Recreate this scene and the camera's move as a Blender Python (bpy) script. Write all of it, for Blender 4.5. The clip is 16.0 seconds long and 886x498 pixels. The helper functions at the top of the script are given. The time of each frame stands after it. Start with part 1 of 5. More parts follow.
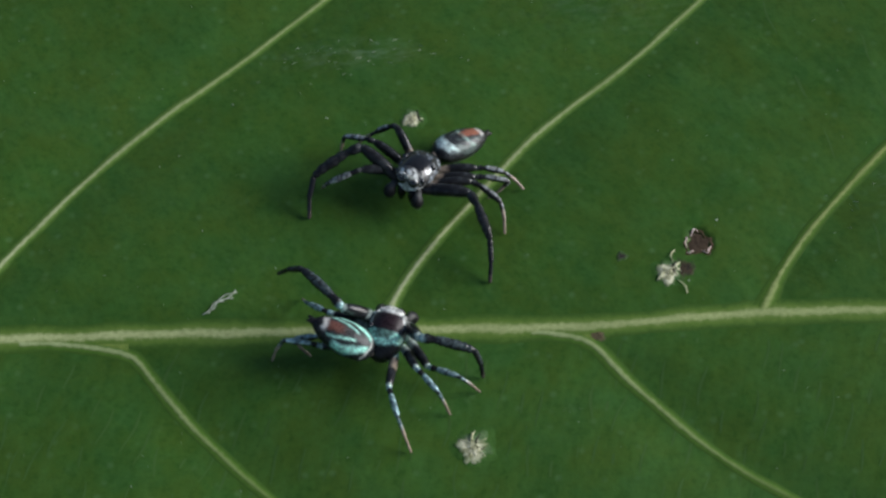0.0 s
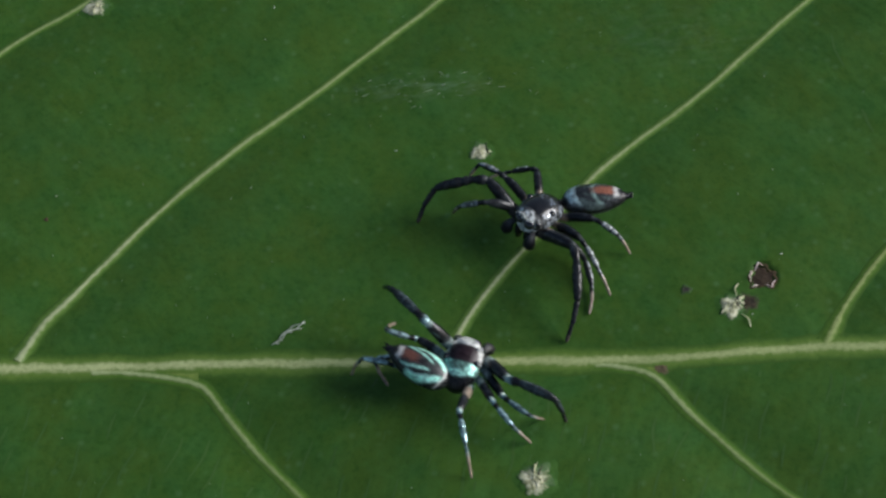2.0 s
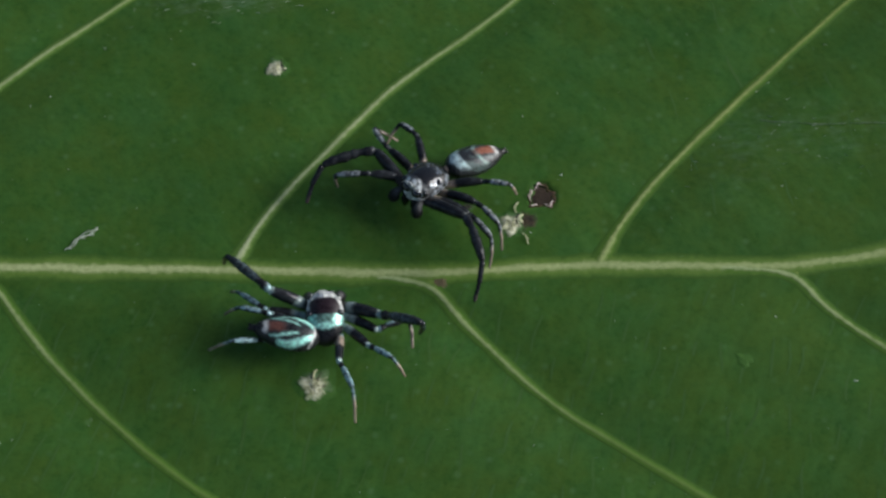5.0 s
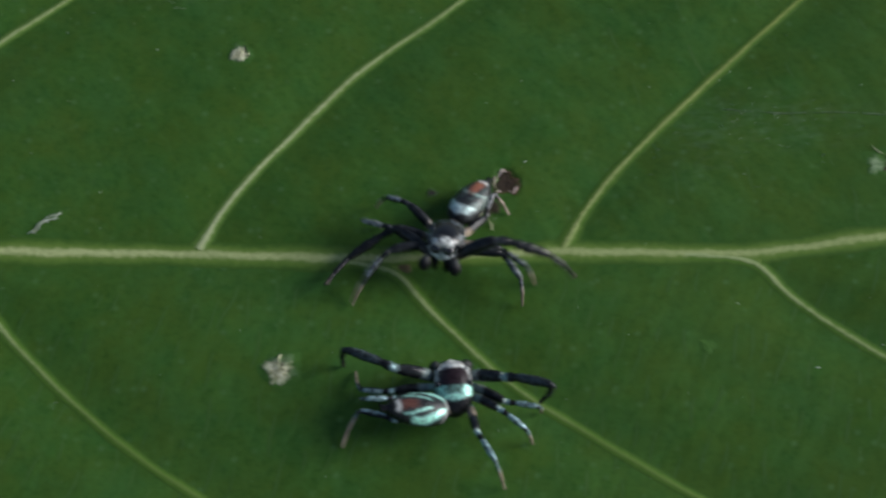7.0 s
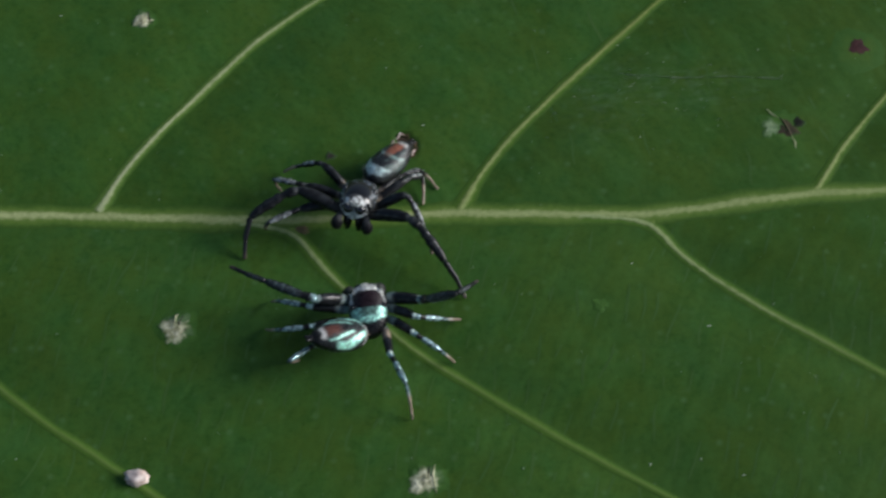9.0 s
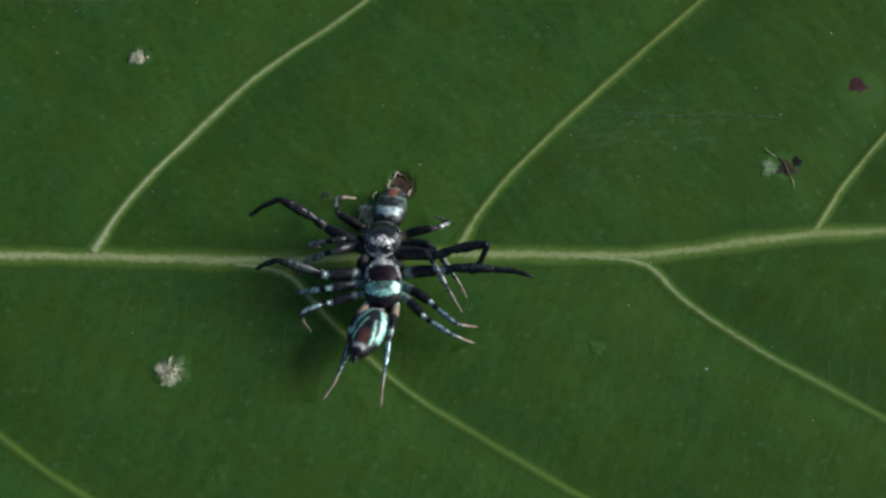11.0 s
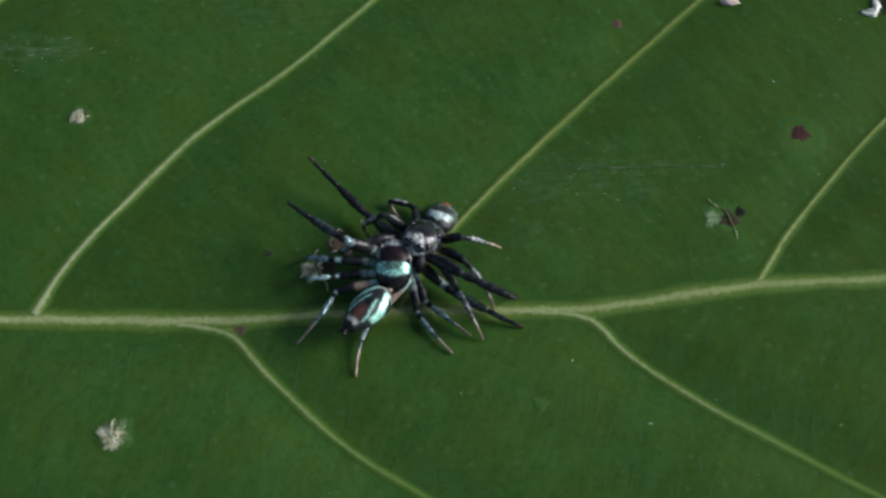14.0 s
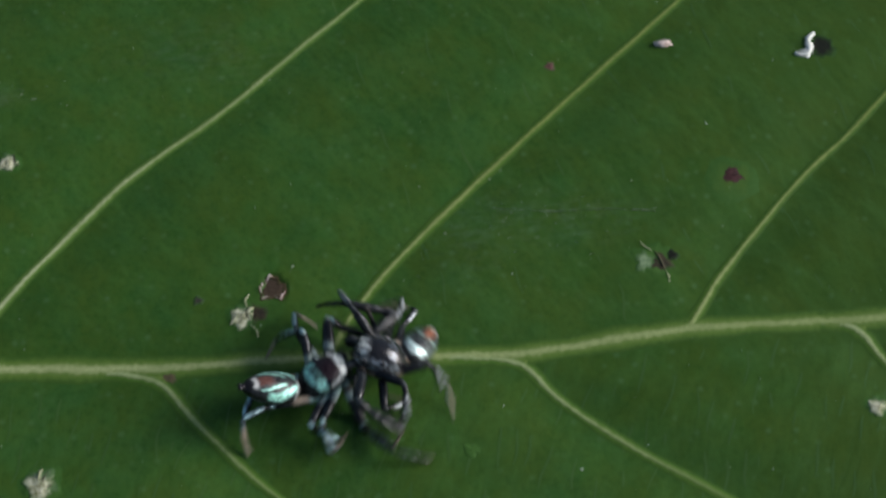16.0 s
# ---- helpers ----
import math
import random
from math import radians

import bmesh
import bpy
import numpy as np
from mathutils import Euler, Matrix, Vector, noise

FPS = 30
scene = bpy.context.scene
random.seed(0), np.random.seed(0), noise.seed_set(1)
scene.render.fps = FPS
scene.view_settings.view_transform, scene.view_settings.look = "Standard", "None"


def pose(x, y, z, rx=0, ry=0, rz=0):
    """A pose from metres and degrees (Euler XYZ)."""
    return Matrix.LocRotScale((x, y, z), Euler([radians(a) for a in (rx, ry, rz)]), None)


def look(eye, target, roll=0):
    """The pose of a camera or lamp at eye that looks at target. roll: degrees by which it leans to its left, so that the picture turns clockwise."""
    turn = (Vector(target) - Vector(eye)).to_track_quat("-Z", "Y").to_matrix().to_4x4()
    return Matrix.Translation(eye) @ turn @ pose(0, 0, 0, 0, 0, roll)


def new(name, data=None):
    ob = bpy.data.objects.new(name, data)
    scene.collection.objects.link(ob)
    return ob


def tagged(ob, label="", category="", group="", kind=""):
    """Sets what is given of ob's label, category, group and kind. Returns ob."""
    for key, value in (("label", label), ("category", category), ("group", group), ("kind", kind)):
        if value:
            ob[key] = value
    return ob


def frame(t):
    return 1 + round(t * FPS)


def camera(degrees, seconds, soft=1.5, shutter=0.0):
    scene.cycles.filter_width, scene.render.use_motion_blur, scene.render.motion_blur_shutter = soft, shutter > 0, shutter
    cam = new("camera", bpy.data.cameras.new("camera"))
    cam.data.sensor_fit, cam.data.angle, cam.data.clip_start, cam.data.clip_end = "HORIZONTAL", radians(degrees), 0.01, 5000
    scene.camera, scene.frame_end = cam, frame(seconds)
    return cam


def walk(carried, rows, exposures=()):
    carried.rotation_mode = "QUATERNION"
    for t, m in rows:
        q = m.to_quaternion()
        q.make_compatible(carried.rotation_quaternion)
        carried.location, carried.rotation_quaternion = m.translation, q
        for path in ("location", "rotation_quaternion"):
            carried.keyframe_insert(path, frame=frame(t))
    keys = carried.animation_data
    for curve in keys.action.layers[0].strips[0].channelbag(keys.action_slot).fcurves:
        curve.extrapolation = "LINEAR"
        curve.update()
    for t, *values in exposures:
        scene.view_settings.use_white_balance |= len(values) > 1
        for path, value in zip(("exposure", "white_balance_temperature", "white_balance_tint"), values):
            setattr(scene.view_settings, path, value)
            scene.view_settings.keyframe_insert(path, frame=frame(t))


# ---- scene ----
MM = 0.001  # one millimetre; the place is a leaf a hand long


def mm(x, y, z, rx=0, ry=0, rz=0):
    """A pose from millimetres and degrees."""
    return pose(x * MM, y * MM, z * MM, rx, ry, rz)


# ---- camera ----
cam = camera(20, 16.0, soft=2.7, shutter=0.9)
walk(cam, [
    (0, mm(6.32, -79.71, 125.06, 33.929, 2.173, -1.204)),
    (0.5, mm(6.79, -79.55, 124.80, 33.904, 2.239, -0.682)),
    (1, mm(6.73, -77.93, 125.77, 33.554, 3.716, -0.070)),
    (1.5, mm(8.06, -77.96, 126.97, 34.095, 4.032, 0.030)),
    (2, mm(8.83, -79.39, 127.25, 34.153, 4.020, 0.383)),
    (2.5, mm(9.16, -79.44, 127.27, 33.683, 3.041, -0.068)),
    (3, mm(10.38, -79.88, 127.61, 33.374, 2.752, 0.341)),
    (3.5, mm(10.48, -80.88, 128.01, 33.337, 2.053, 0.778)),
    (4, mm(12.13, -80.93, 129.50, 32.890, 1.602, 0.964)),
    (4.5, mm(13.49, -82.08, 130.46, 32.613, 1.327, 0.505)),
    (4.7, mm(14.14, -82.47, 130.84, 32.444, 1.072, 0.244)),
    (6.8, mm(11.18, -83.21, 131.22, 32.342, -0.700, -0.590)),
    (7, mm(11.98, -83.80, 130.66, 32.489, -0.804, -0.571)),
    (7.5, mm(14.21, -87.03, 130.70, 32.948, -1.018, -0.914)),
    (8, mm(16.00, -89.29, 129.46, 33.147, -0.938, -1.064)),
    (8.5, mm(16.24, -87.40, 129.92, 32.616, -0.987, -1.128)),
    (9, mm(17.49, -87.21, 130.54, 32.693, -1.013, -0.821)),
    (9.5, mm(19.68, -86.32, 131.14, 32.470, -0.837, -0.610)),
    (10, mm(17.87, -86.01, 130.68, 32.749, -1.016, -0.904)),
    (10.2, mm(18.27, -85.55, 130.87, 32.656, -0.886, -0.689)),
    (12.3, mm(18.18, -83.49, 131.90, 32.383, -0.934, -0.633)),
    (12.5, mm(18.70, -83.76, 131.89, 32.393, -0.795, -0.764)),
    (13, mm(18.48, -83.50, 131.52, 32.208, -1.063, -0.241)),
    (13.5, mm(19.38, -82.88, 132.20, 32.700, -0.681, -0.668)),
    (14, mm(20.64, -81.47, 132.79, 32.695, -0.807, -1.631)),
    (14.5, mm(21.55, -81.77, 132.95, 33.103, -0.727, -1.825)),
    (15, mm(22.84, -81.36, 133.97, 33.240, -0.738, -2.385)),
    (15.5, mm(23.29, -81.42, 132.68, 33.088, -0.883, -2.467)),
    (16, mm(23.38, -80.20, 132.91, 33.303, -1.075, -2.300)),
], exposures=[(0, 0.41), (4, 0.40), (7, 0.30), (9, 0.20), (12.5, 0.25), (14, 0.29), (16, 0.29)])

# ---- light: hazy daylight in the shade, the bright side of the sky low on the right ----
SUN_HEIGHT, SUN_TURN = 22, 86  # degrees above the leaf; clockwise from +y
world = bpy.data.worlds.new("sky")
scene.world = world
world.use_nodes = True
sky = world.node_tree.nodes.new("ShaderNodeTexSky")
sky.sky_type, sky.sun_disc = "NISHITA", False
sky.sun_elevation, sky.sun_rotation = radians(SUN_HEIGHT), radians(SUN_TURN)
sky.air_density, sky.dust_density, sky.ozone_density = 1.0, 1.2, 2.0
world.node_tree.nodes["Background"].inputs["Strength"].default_value = 0.077
world.node_tree.links.new(sky.outputs[0], world.node_tree.nodes["Background"].inputs["Color"])

sun = new("sun", bpy.data.lights.new("sun", "SUN"))
sun.data.energy, sun.data.angle, sun.data.color = 4.0, radians(36), (0.985, 0.975, 0.99)
e, a = radians(SUN_HEIGHT), radians(SUN_TURN)
way = Vector((math.sin(a) * math.cos(e), math.cos(a) * math.cos(e), math.sin(e)))
sun.matrix_world = look(way, (0, 0, 0))


# ---- materials ----
def material(name, roughness=0.5, metallic=0.0, specular=0.5):
    m = bpy.data.materials.new(name)
    m.use_nodes = True
    b = m.node_tree.nodes["Principled BSDF"]
    b.inputs["Roughness"].default_value = roughness
    b.inputs["Metallic"].default_value = metallic
    b.inputs["Specular IOR Level"].default_value = specular
    return m, m.node_tree.nodes, m.node_tree.links, b


def coords(nodes, links, stretch=(1, 1, 1), turn=0):
    tc = nodes.new("ShaderNodeTexCoord")
    mp = nodes.new("ShaderNodeMapping")
    mp.inputs["Rotation"].default_value = (0, 0, radians(turn))
    links.new(tc.outputs["Object"], mp.inputs["Vector"])
    if stretch == (1, 1, 1):
        return mp.outputs[0]
    st = nodes.new("ShaderNodeMapping")
    st.inputs["Scale"].default_value = stretch
    links.new(mp.outputs[0], st.inputs["Vector"])
    return st.outputs[0]


def noise_tex(nodes, links, vec, size_mm, detail=4.0, rough=0.55):
    n = nodes.new("ShaderNodeTexNoise")
    n.inputs["Scale"].default_value = 1.0 / (size_mm * MM)
    n.inputs["Detail"].default_value, n.inputs["Roughness"].default_value = detail, rough
    links.new(vec, n.inputs["Vector"])
    return n.outputs["Fac"]


def ramp(nodes, links, fac, stops):
    r = nodes.new("ShaderNodeValToRGB")
    els = r.color_ramp.elements
    while len(els) < len(stops):
        els.new(0.5)
    for el, (p, c) in zip(els, stops):
        el.position, el.color = p, (*c, 1) if len(c) == 3 else c
    links.new(fac, r.inputs["Fac"])
    return r.outputs["Color"]


def mix(nodes, links, fac, a, b, blend="MIX"):
    m = nodes.new("ShaderNodeMix")
    m.data_type, m.blend_type = "RGBA", blend
    for value, socket in ((fac, m.inputs[0]), (a, m.inputs[6]), (b, m.inputs[7])):
        if isinstance(value, (int, float)):
            socket.default_value = value
        elif isinstance(value, tuple):
            socket.default_value = (*value, 1)
        else:
            links.new(value, socket)
    return m.outputs[2]


def math_node(nodes, links, op, a, b=0.0):
    m = nodes.new("ShaderNodeMath")
    m.operation = op
    for value, socket in ((a, m.inputs[0]), (b, m.inputs[1])):
        if isinstance(value, (int, float)):
            socket.default_value = value
        else:
            links.new(value, socket)
    return m.outputs[0]


def bump(nodes, links, b, height, depth_mm, strength=1.0):
    n = nodes.new("ShaderNodeBump")
    n.inputs["Strength"].default_value, n.inputs["Distance"].default_value = strength, depth_mm * MM
    links.new(height, n.inputs["Height"])
    links.new(n.outputs[0], b.inputs["Normal"])
    return n


def leaf_material():
    m, n, l, b = material("leaf_green", 0.5, 0.0, 0.11)
    v = coords(n, l)
    broad = noise_tex(n, l, v, 20, 4)
    blotch = noise_tex(n, l, v, 2.6, 4, 0.6)
    fine = noise_tex(n, l, v, 0.45, 4, 0.7)
    c = ramp(n, l, broad, [(0.32, (0.0308, 0.077, 0.0102)), (0.68, (0.0410, 0.093, 0.0145))])
    c = mix(n, l, ramp(n, l, blotch, [(0.40, (0, 0, 0)), (0.75, (0.8,) * 3)]), c, (0.034, 0.100, 0.017))
    tone = noise_tex(n, l, coords(n, l, (1, 1, 1), 20), 4.5, 5, 0.65)
    c = mix(n, l, ramp(n, l, tone, [(0.38, (0.55,) * 3), (0.5, (0, 0, 0))]), c, (0.046, 0.086, 0.0105))
    c = mix(n, l, ramp(n, l, tone, [(0.5, (0, 0, 0)), (0.64, (0.55,) * 3)]), c, (0.025, 0.086, 0.019))
    c = mix(n, l, ramp(n, l, fine, [(0.35, (0.50,) * 3), (0.5, (0, 0, 0))]), c, (0.015, 0.052, 0.006))
    c = mix(n, l, ramp(n, l, fine, [(0.55, (0, 0, 0)), (0.75, (0.4,) * 3)]), c, (0.050, 0.128, 0.024))
    # the tissue turns olive towards the leaf's far end, with dimmer light painted in
    ends = n.new("ShaderNodeSeparateXYZ")
    l.new(v, ends.inputs[0])
    along = math_node(n, l, "ADD", math_node(n, l, "MULTIPLY", ends.outputs[0], 1 / 0.06), math_node(n, l, "MULTIPLY", math_node(n, l, "SUBTRACT", broad, 0.5), 0.8))
    c = mix(n, l, ramp(n, l, along, [(0.50, (0, 0, 0)), (1.0, (0.55,) * 3)]), c, (0.042, 0.078, 0.0100))
    # ladder of fine veins from side vein to side vein: long narrow cells, leaning one way above the midrib and the other below it
    sep = n.new("ShaderNodeSeparateXYZ")
    l.new(v, sep.inputs[0])
    above = math_node(n, l, "GREATER_THAN", sep.outputs[1], -0.0008)
    wander = noise_tex(n, l, v, 3.0, 2)
    nets = []
    for turn in (-128, -62):
        base = coords(n, l, (0.22, 1.0, 1), turn)
        shift = n.new("ShaderNodeVectorMath")
        shift.operation = "MULTIPLY_ADD"
        l.new(wander, shift.inputs[0])
        shift.inputs[1].default_value = (0.0, 0.0022, 0.0)
        l.new(base, shift.inputs[2])
        net = n.new("ShaderNodeTexVoronoi")
        net.feature = "DISTANCE_TO_EDGE"
        net.inputs["Scale"].default_value = 620
        l.new(shift.outputs[0], net.inputs["Vector"])
        nets.append(ramp(n, l, net.outputs["Distance"], [(0.0, (1, 1, 1)), (0.16, (0, 0, 0))]))
    lines = mix(n, l, above, nets[1], nets[0])
    quilt = mix(n, l, above, noise_tex(n, l, coords(n, l, (0.42, 1, 1), -66), 1.7, 4, 0.65), noise_tex(n, l, coords(n, l, (0.42, 1, 1), -124), 1.7, 4, 0.65))
    folds = ramp(n, l, along, [(-0.2, (0.35,) * 3), (0.5, (1, 1, 1))])
    # undulating shade of the quilted blade painted in, darker hollows and lighter swells
    c = mix(n, l, math_node(n, l, "MULTIPLY", folds, ramp(n, l, quilt, [(0.40, (0.28,) * 3), (0.50, (0, 0, 0))])), c, (0.026, 0.066, 0.0092))
    c = mix(n, l, math_node(n, l, "MULTIPLY", folds, ramp(n, l, quilt, [(0.50, (0, 0, 0)), (0.62, (0.26,) * 3)])), c, (0.044, 0.108, 0.020))
    show = math_node(n, l, "MULTIPLY", lines, ramp(n, l, blotch, [(0.35, (0.05,) * 3), (0.7, (0.22,) * 3)]))
    show = math_node(n, l, "MULTIPLY", show, ramp(n, l, along, [(0.2, (0.75,) * 3), (0.9, (1.0,) * 3)]))
    c = mix(n, l, show, c, (0.066, 0.145, 0.038))
    pits = n.new("ShaderNodeTexVoronoi")
    pits.inputs["Scale"].default_value = 1050
    l.new(v, pits.inputs["Vector"])
    dots = ramp(n, l, pits.outputs["Distance"], [(0.10, (1, 1, 1)), (0.30, (0, 0, 0))])
    some = ramp(n, l, pits.outputs["Color"], [(0.30, (0, 0, 0)), (0.75, (0.40,) * 3)])
    c = mix(n, l, math_node(n, l, "MULTIPLY", dots, some), c, (0.075, 0.150, 0.055))
    # faint smears of old silk, and pale sheen patches painted into the colour
    thread = noise_tex(n, l, coords(n, l, (0.45, 1.4, 1), -8), 0.6, 5, 0.7)
    thread = ramp(n, l, thread, [(0.46, (0, 0, 0)), (0.66, (1, 1, 1))])
    for x, y, rx, ry, most in ((-2.0, 19.6, 6.5, 1.6, 0.24), (36.5, 9.0, 8.0, 3.0, 0.13), (31.0, 7.5, 3.0, 4.5, 0.10), (14.0, 23.0, 9.0, 4.0, 0.08)):
        off = n.new("ShaderNodeVectorMath")
        off.operation = "MULTIPLY_ADD"
        l.new(v, off.inputs[0])
        off.inputs[1].default_value = (1 / (rx * MM), 1 / (ry * MM), 0)
        off.inputs[2].default_value = (-x / rx, -y / ry, 0)
        far = n.new("ShaderNodeVectorMath")
        far.operation = "LENGTH"
        l.new(off.outputs[0], far.inputs[0])
        near = ramp(n, l, far.outputs["Value"], [(0.1, (most,) * 3), (1.0, (0, 0, 0))])
        c = mix(n, l, math_node(n, l, "MULTIPLY", near, thread), c, (0.22, 0.30, 0.22))
    l.new(c, b.inputs["Base Color"])
    film = noise_tex(n, l, coords(n, l, (0.6, 1.6, 1), 30), 9, 5, 0.6)
    l.new(ramp(n, l, film, [(0.3, (0.40,) * 3), (0.7, (0.58,) * 3)]), b.inputs["Roughness"])
    h = math_node(n, l, "SUBTRACT", math_node(n, l, "ADD", math_node(n, l, "MULTIPLY", fine, 0.4), math_node(n, l, "ADD", math_node(n, l, "MULTIPLY", blotch, 0.8), math_node(n, l, "MULTIPLY", quilt, 1.0))), math_node(n, l, "MULTIPLY", lines, 0.08))
    bump(n, l, b, h, 0.07, 0.7)
    return m


def vein_material(name, core, rim, end):
    """A rib, pale at its root, that passes into the colour end further out."""
    m, n, l, b = material(name, 0.5, 0.0, 0.2)
    v = coords(n, l)
    at = n.new("ShaderNodeAttribute")
    at.attribute_name = "rim"
    grain = noise_tex(n, l, v, 0.28, 4, 0.7)
    coarse = noise_tex(n, l, v, 0.42, 5, 0.7)
    slow = noise_tex(n, l, v, 4, 3)
    out = n.new("ShaderNodeAttribute")
    out.attribute_name = "along"
    c = mix(n, l, ramp(n, l, out.outputs["Fac"], [(0.05, (0, 0, 0)), (0.70, (1, 1, 1))]), core, end)
    c = mix(n, l, ramp(n, l, slow, [(0.35, (0, 0, 0)), (0.65, (0.22,) * 3)]), c, (0.06, 0.10, 0.02))
    c = mix(n, l, ramp(n, l, grain, [(0.35, (0.35,) * 3), (0.6, (0, 0, 0))]), c, (0.09, 0.14, 0.03))
    edge = math_node(n, l, "ADD", at.outputs["Fac"], math_node(n, l, "MULTIPLY", math_node(n, l, "SUBTRACT", coarse, 0.5), 0.55))
    c = mix(n, l, ramp(n, l, edge, [(0.10, (0, 0, 0)), (0.33, (1, 1, 1))]), c, rim)
    c = mix(n, l, ramp(n, l, edge, [(0.36, (0, 0, 0)), (0.78, (1, 1, 1))]), c, (0.0345, 0.085, 0.0105))
    l.new(c, b.inputs["Base Color"])
    bump(n, l, b, grain, 0.04, 0.4)
    return m


def wound_material(name, core, speck, size_mm=0.35, lo=0.35, hi=0.9):
    """Dead tissue that frays into the green of the leaf towards its rim."""
    m, n, l, b = material(name, 0.65, 0.0, 0.2)
    v = coords(n, l)
    at = n.new("ShaderNodeAttribute")
    at.attribute_name = "rim"
    grain = noise_tex(n, l, v, size_mm, 5, 0.7)
    c = mix(n, l, ramp(n, l, grain, [(0.36, (0, 0, 0)), (0.62, (1, 1, 1))]), speck, core)
    coarse = noise_tex(n, l, v, 0.9, 4, 0.6)
    edge = math_node(n, l, "ADD", at.outputs["Fac"], math_node(n, l, "MULTIPLY", math_node(n, l, "SUBTRACT", coarse, 0.5), 1.3))
    c = mix(n, l, ramp(n, l, edge, [(lo, (0, 0, 0)), (hi, (1, 1, 1))]), c, (0.030, 0.088, 0.011))
    l.new(c, b.inputs["Base Color"])
    bump(n, l, b, grain, 0.08, 0.7)
    return m


def pigment_material(name, roughness, specular=0.5, grain_mm=0.12, relief=0.03):
    """Colour from the mesh's own 'pigment' layer; its alpha is the sheen of metallic scales."""
    m, n, l, b = material(name, roughness, 0.0, specular)
    at = n.new("ShaderNodeAttribute")
    at.attribute_name = "pigment"
    g = noise_tex(n, l, coords(n, l), grain_mm, 3, 0.7)
    c = mix(n, l, 0.55, at.outputs["Color"], ramp(n, l, g, [(0.3, (0.35,) * 3), (0.62, (1.25,) * 3)]), "MULTIPLY")
    l.new(c, b.inputs["Base Color"])
    l.new(at.outputs["Alpha"], b.inputs["Metallic"])
    r = ramp(n, l, g, [(0.3, (roughness - 0.05,) * 3), (0.7, (roughness + 0.08,) * 3)])
    l.new(r, b.inputs["Roughness"])
    bump(n, l, b, g, relief, 0.7)
    return m


def mottled(name, dark, light, size_mm, roughness=0.7, relief=0.08):
    m, n, l, b = material(name, roughness, 0.0, 0.3)
    f = noise_tex(n, l, coords(n, l), size_mm, 5, 0.65)
    l.new(ramp(n, l, f, [(0.32, dark), (0.68, light)]), b.inputs["Base Color"])
    bump(n, l, b, f, relief, 0.8)
    return m


LEAF = leaf_material()
MIDRIB = vein_material("midrib_yellow_green", (0.58, 0.60, 0.32), (0.098, 0.168, 0.028), (0.26, 0.325, 0.115))
VEIN = vein_material("side_vein_yellow_green", (0.44, 0.49, 0.265), (0.100, 0.175, 0.033), (0.28, 0.345, 0.145))
VEIN_DIM = vein_material("side_vein_olive_green", (0.34, 0.40, 0.19), (0.070, 0.140, 0.018), (0.100, 0.172, 0.034))
VEIN_GOLD = vein_material("side_vein_golden_green", (0.30, 0.36, 0.13), (0.070, 0.135, 0.017), (0.20, 0.25, 0.065))
FINE = mottled("fine_vein_green", (0.030, 0.077, 0.0107), (0.038, 0.091, 0.0150), 2.0, 0.5, 0.02)
WEB = mottled("yellow_green_tissue", (0.105, 0.170, 0.026), (0.170, 0.235, 0.048), 0.6, 0.5, 0.04)
GLOSS = pigment_material("glossy_shell", 0.15, 0.42, 0.24, 0.014)
SHELL = pigment_material("shell_scales", 0.28, 0.28, 0.16, 0.05)
LIMB = pigment_material("limb_hairs", 0.16, 0.24, 0.22, 0.02)
HAIR = pigment_material("dark_hair", 0.45, 0.18, 0.14, 0.05)
EYE, _, _, _eye = material("eye_black", 0.06, 0.0, 0.8)
_eye.inputs["Base Color"].default_value = (0.004, 0.004, 0.006, 1)
DRY = mottled("dry_pale_tissue", (0.17, 0.19, 0.075), (0.64, 0.63, 0.42), 0.4)
HALO = wound_material("yellowing_tissue", (0.060, 0.135, 0.022), (0.036, 0.10, 0.014), 0.8, 0.2, 0.9)
SCAB = wound_material("pale_chewed_tissue", (0.74, 0.72, 0.52), (0.18, 0.19, 0.085), 0.42, 0.48, 0.98)
DARK_SPOT = wound_material("spot_dark_green", (0.008, 0.011, 0.004), (0.004, 0.006, 0.002), 0.5, 0.50, 1.05)
DOT = wound_material("dark_purple_dot", (0.056, 0.020, 0.019), (0.026, 0.010, 0.010), 0.3, 0.62, 1.05)
PINK_DOT = wound_material("reddish_dot", (0.150, 0.065, 0.055), (0.060, 0.035, 0.028), 0.3, 0.45, 1.0)
YELLOWED = wound_material("yellowed_tissue", (0.054, 0.105, 0.011), (0.042, 0.094, 0.011), 0.8, -0.1, 0.75)
ROT = wound_material("dark_rotten_tissue", (0.052, 0.038, 0.020), (0.014, 0.012, 0.007), 0.3, 0.5, 1.0)
TANNED = wound_material("tan_dead_tissue", (0.13, 0.098, 0.050), (0.07, 0.06, 0.03), 0.3, 0.5, 1.0)
FADED = wound_material("faded_green_tissue", (0.21, 0.29, 0.155), (0.065, 0.125, 0.045), 0.5, 0.25, 0.85)
SCAR = wound_material("olive_brown_scar", (0.055, 0.036, 0.020), (0.022, 0.020, 0.011), 0.4, 0.50, 1.0)
BROWN = wound_material("brown_dead_tissue", (0.085, 0.052, 0.026), (0.030, 0.019, 0.010), 0.3, 0.72, 1.05)
PURPLE = wound_material("purple_brown_fleck", (0.055, 0.040, 0.040), (0.028, 0.028, 0.020), 0.3, 0.35, 0.95)
OLD = mottled("old_brown_scar", (0.055, 0.058, 0.024), (0.115, 0.090, 0.048), 0.4)
CRACK = mottled("dark_slit", (0.008, 0.010, 0.005), (0.05, 0.045, 0.02), 0.3)
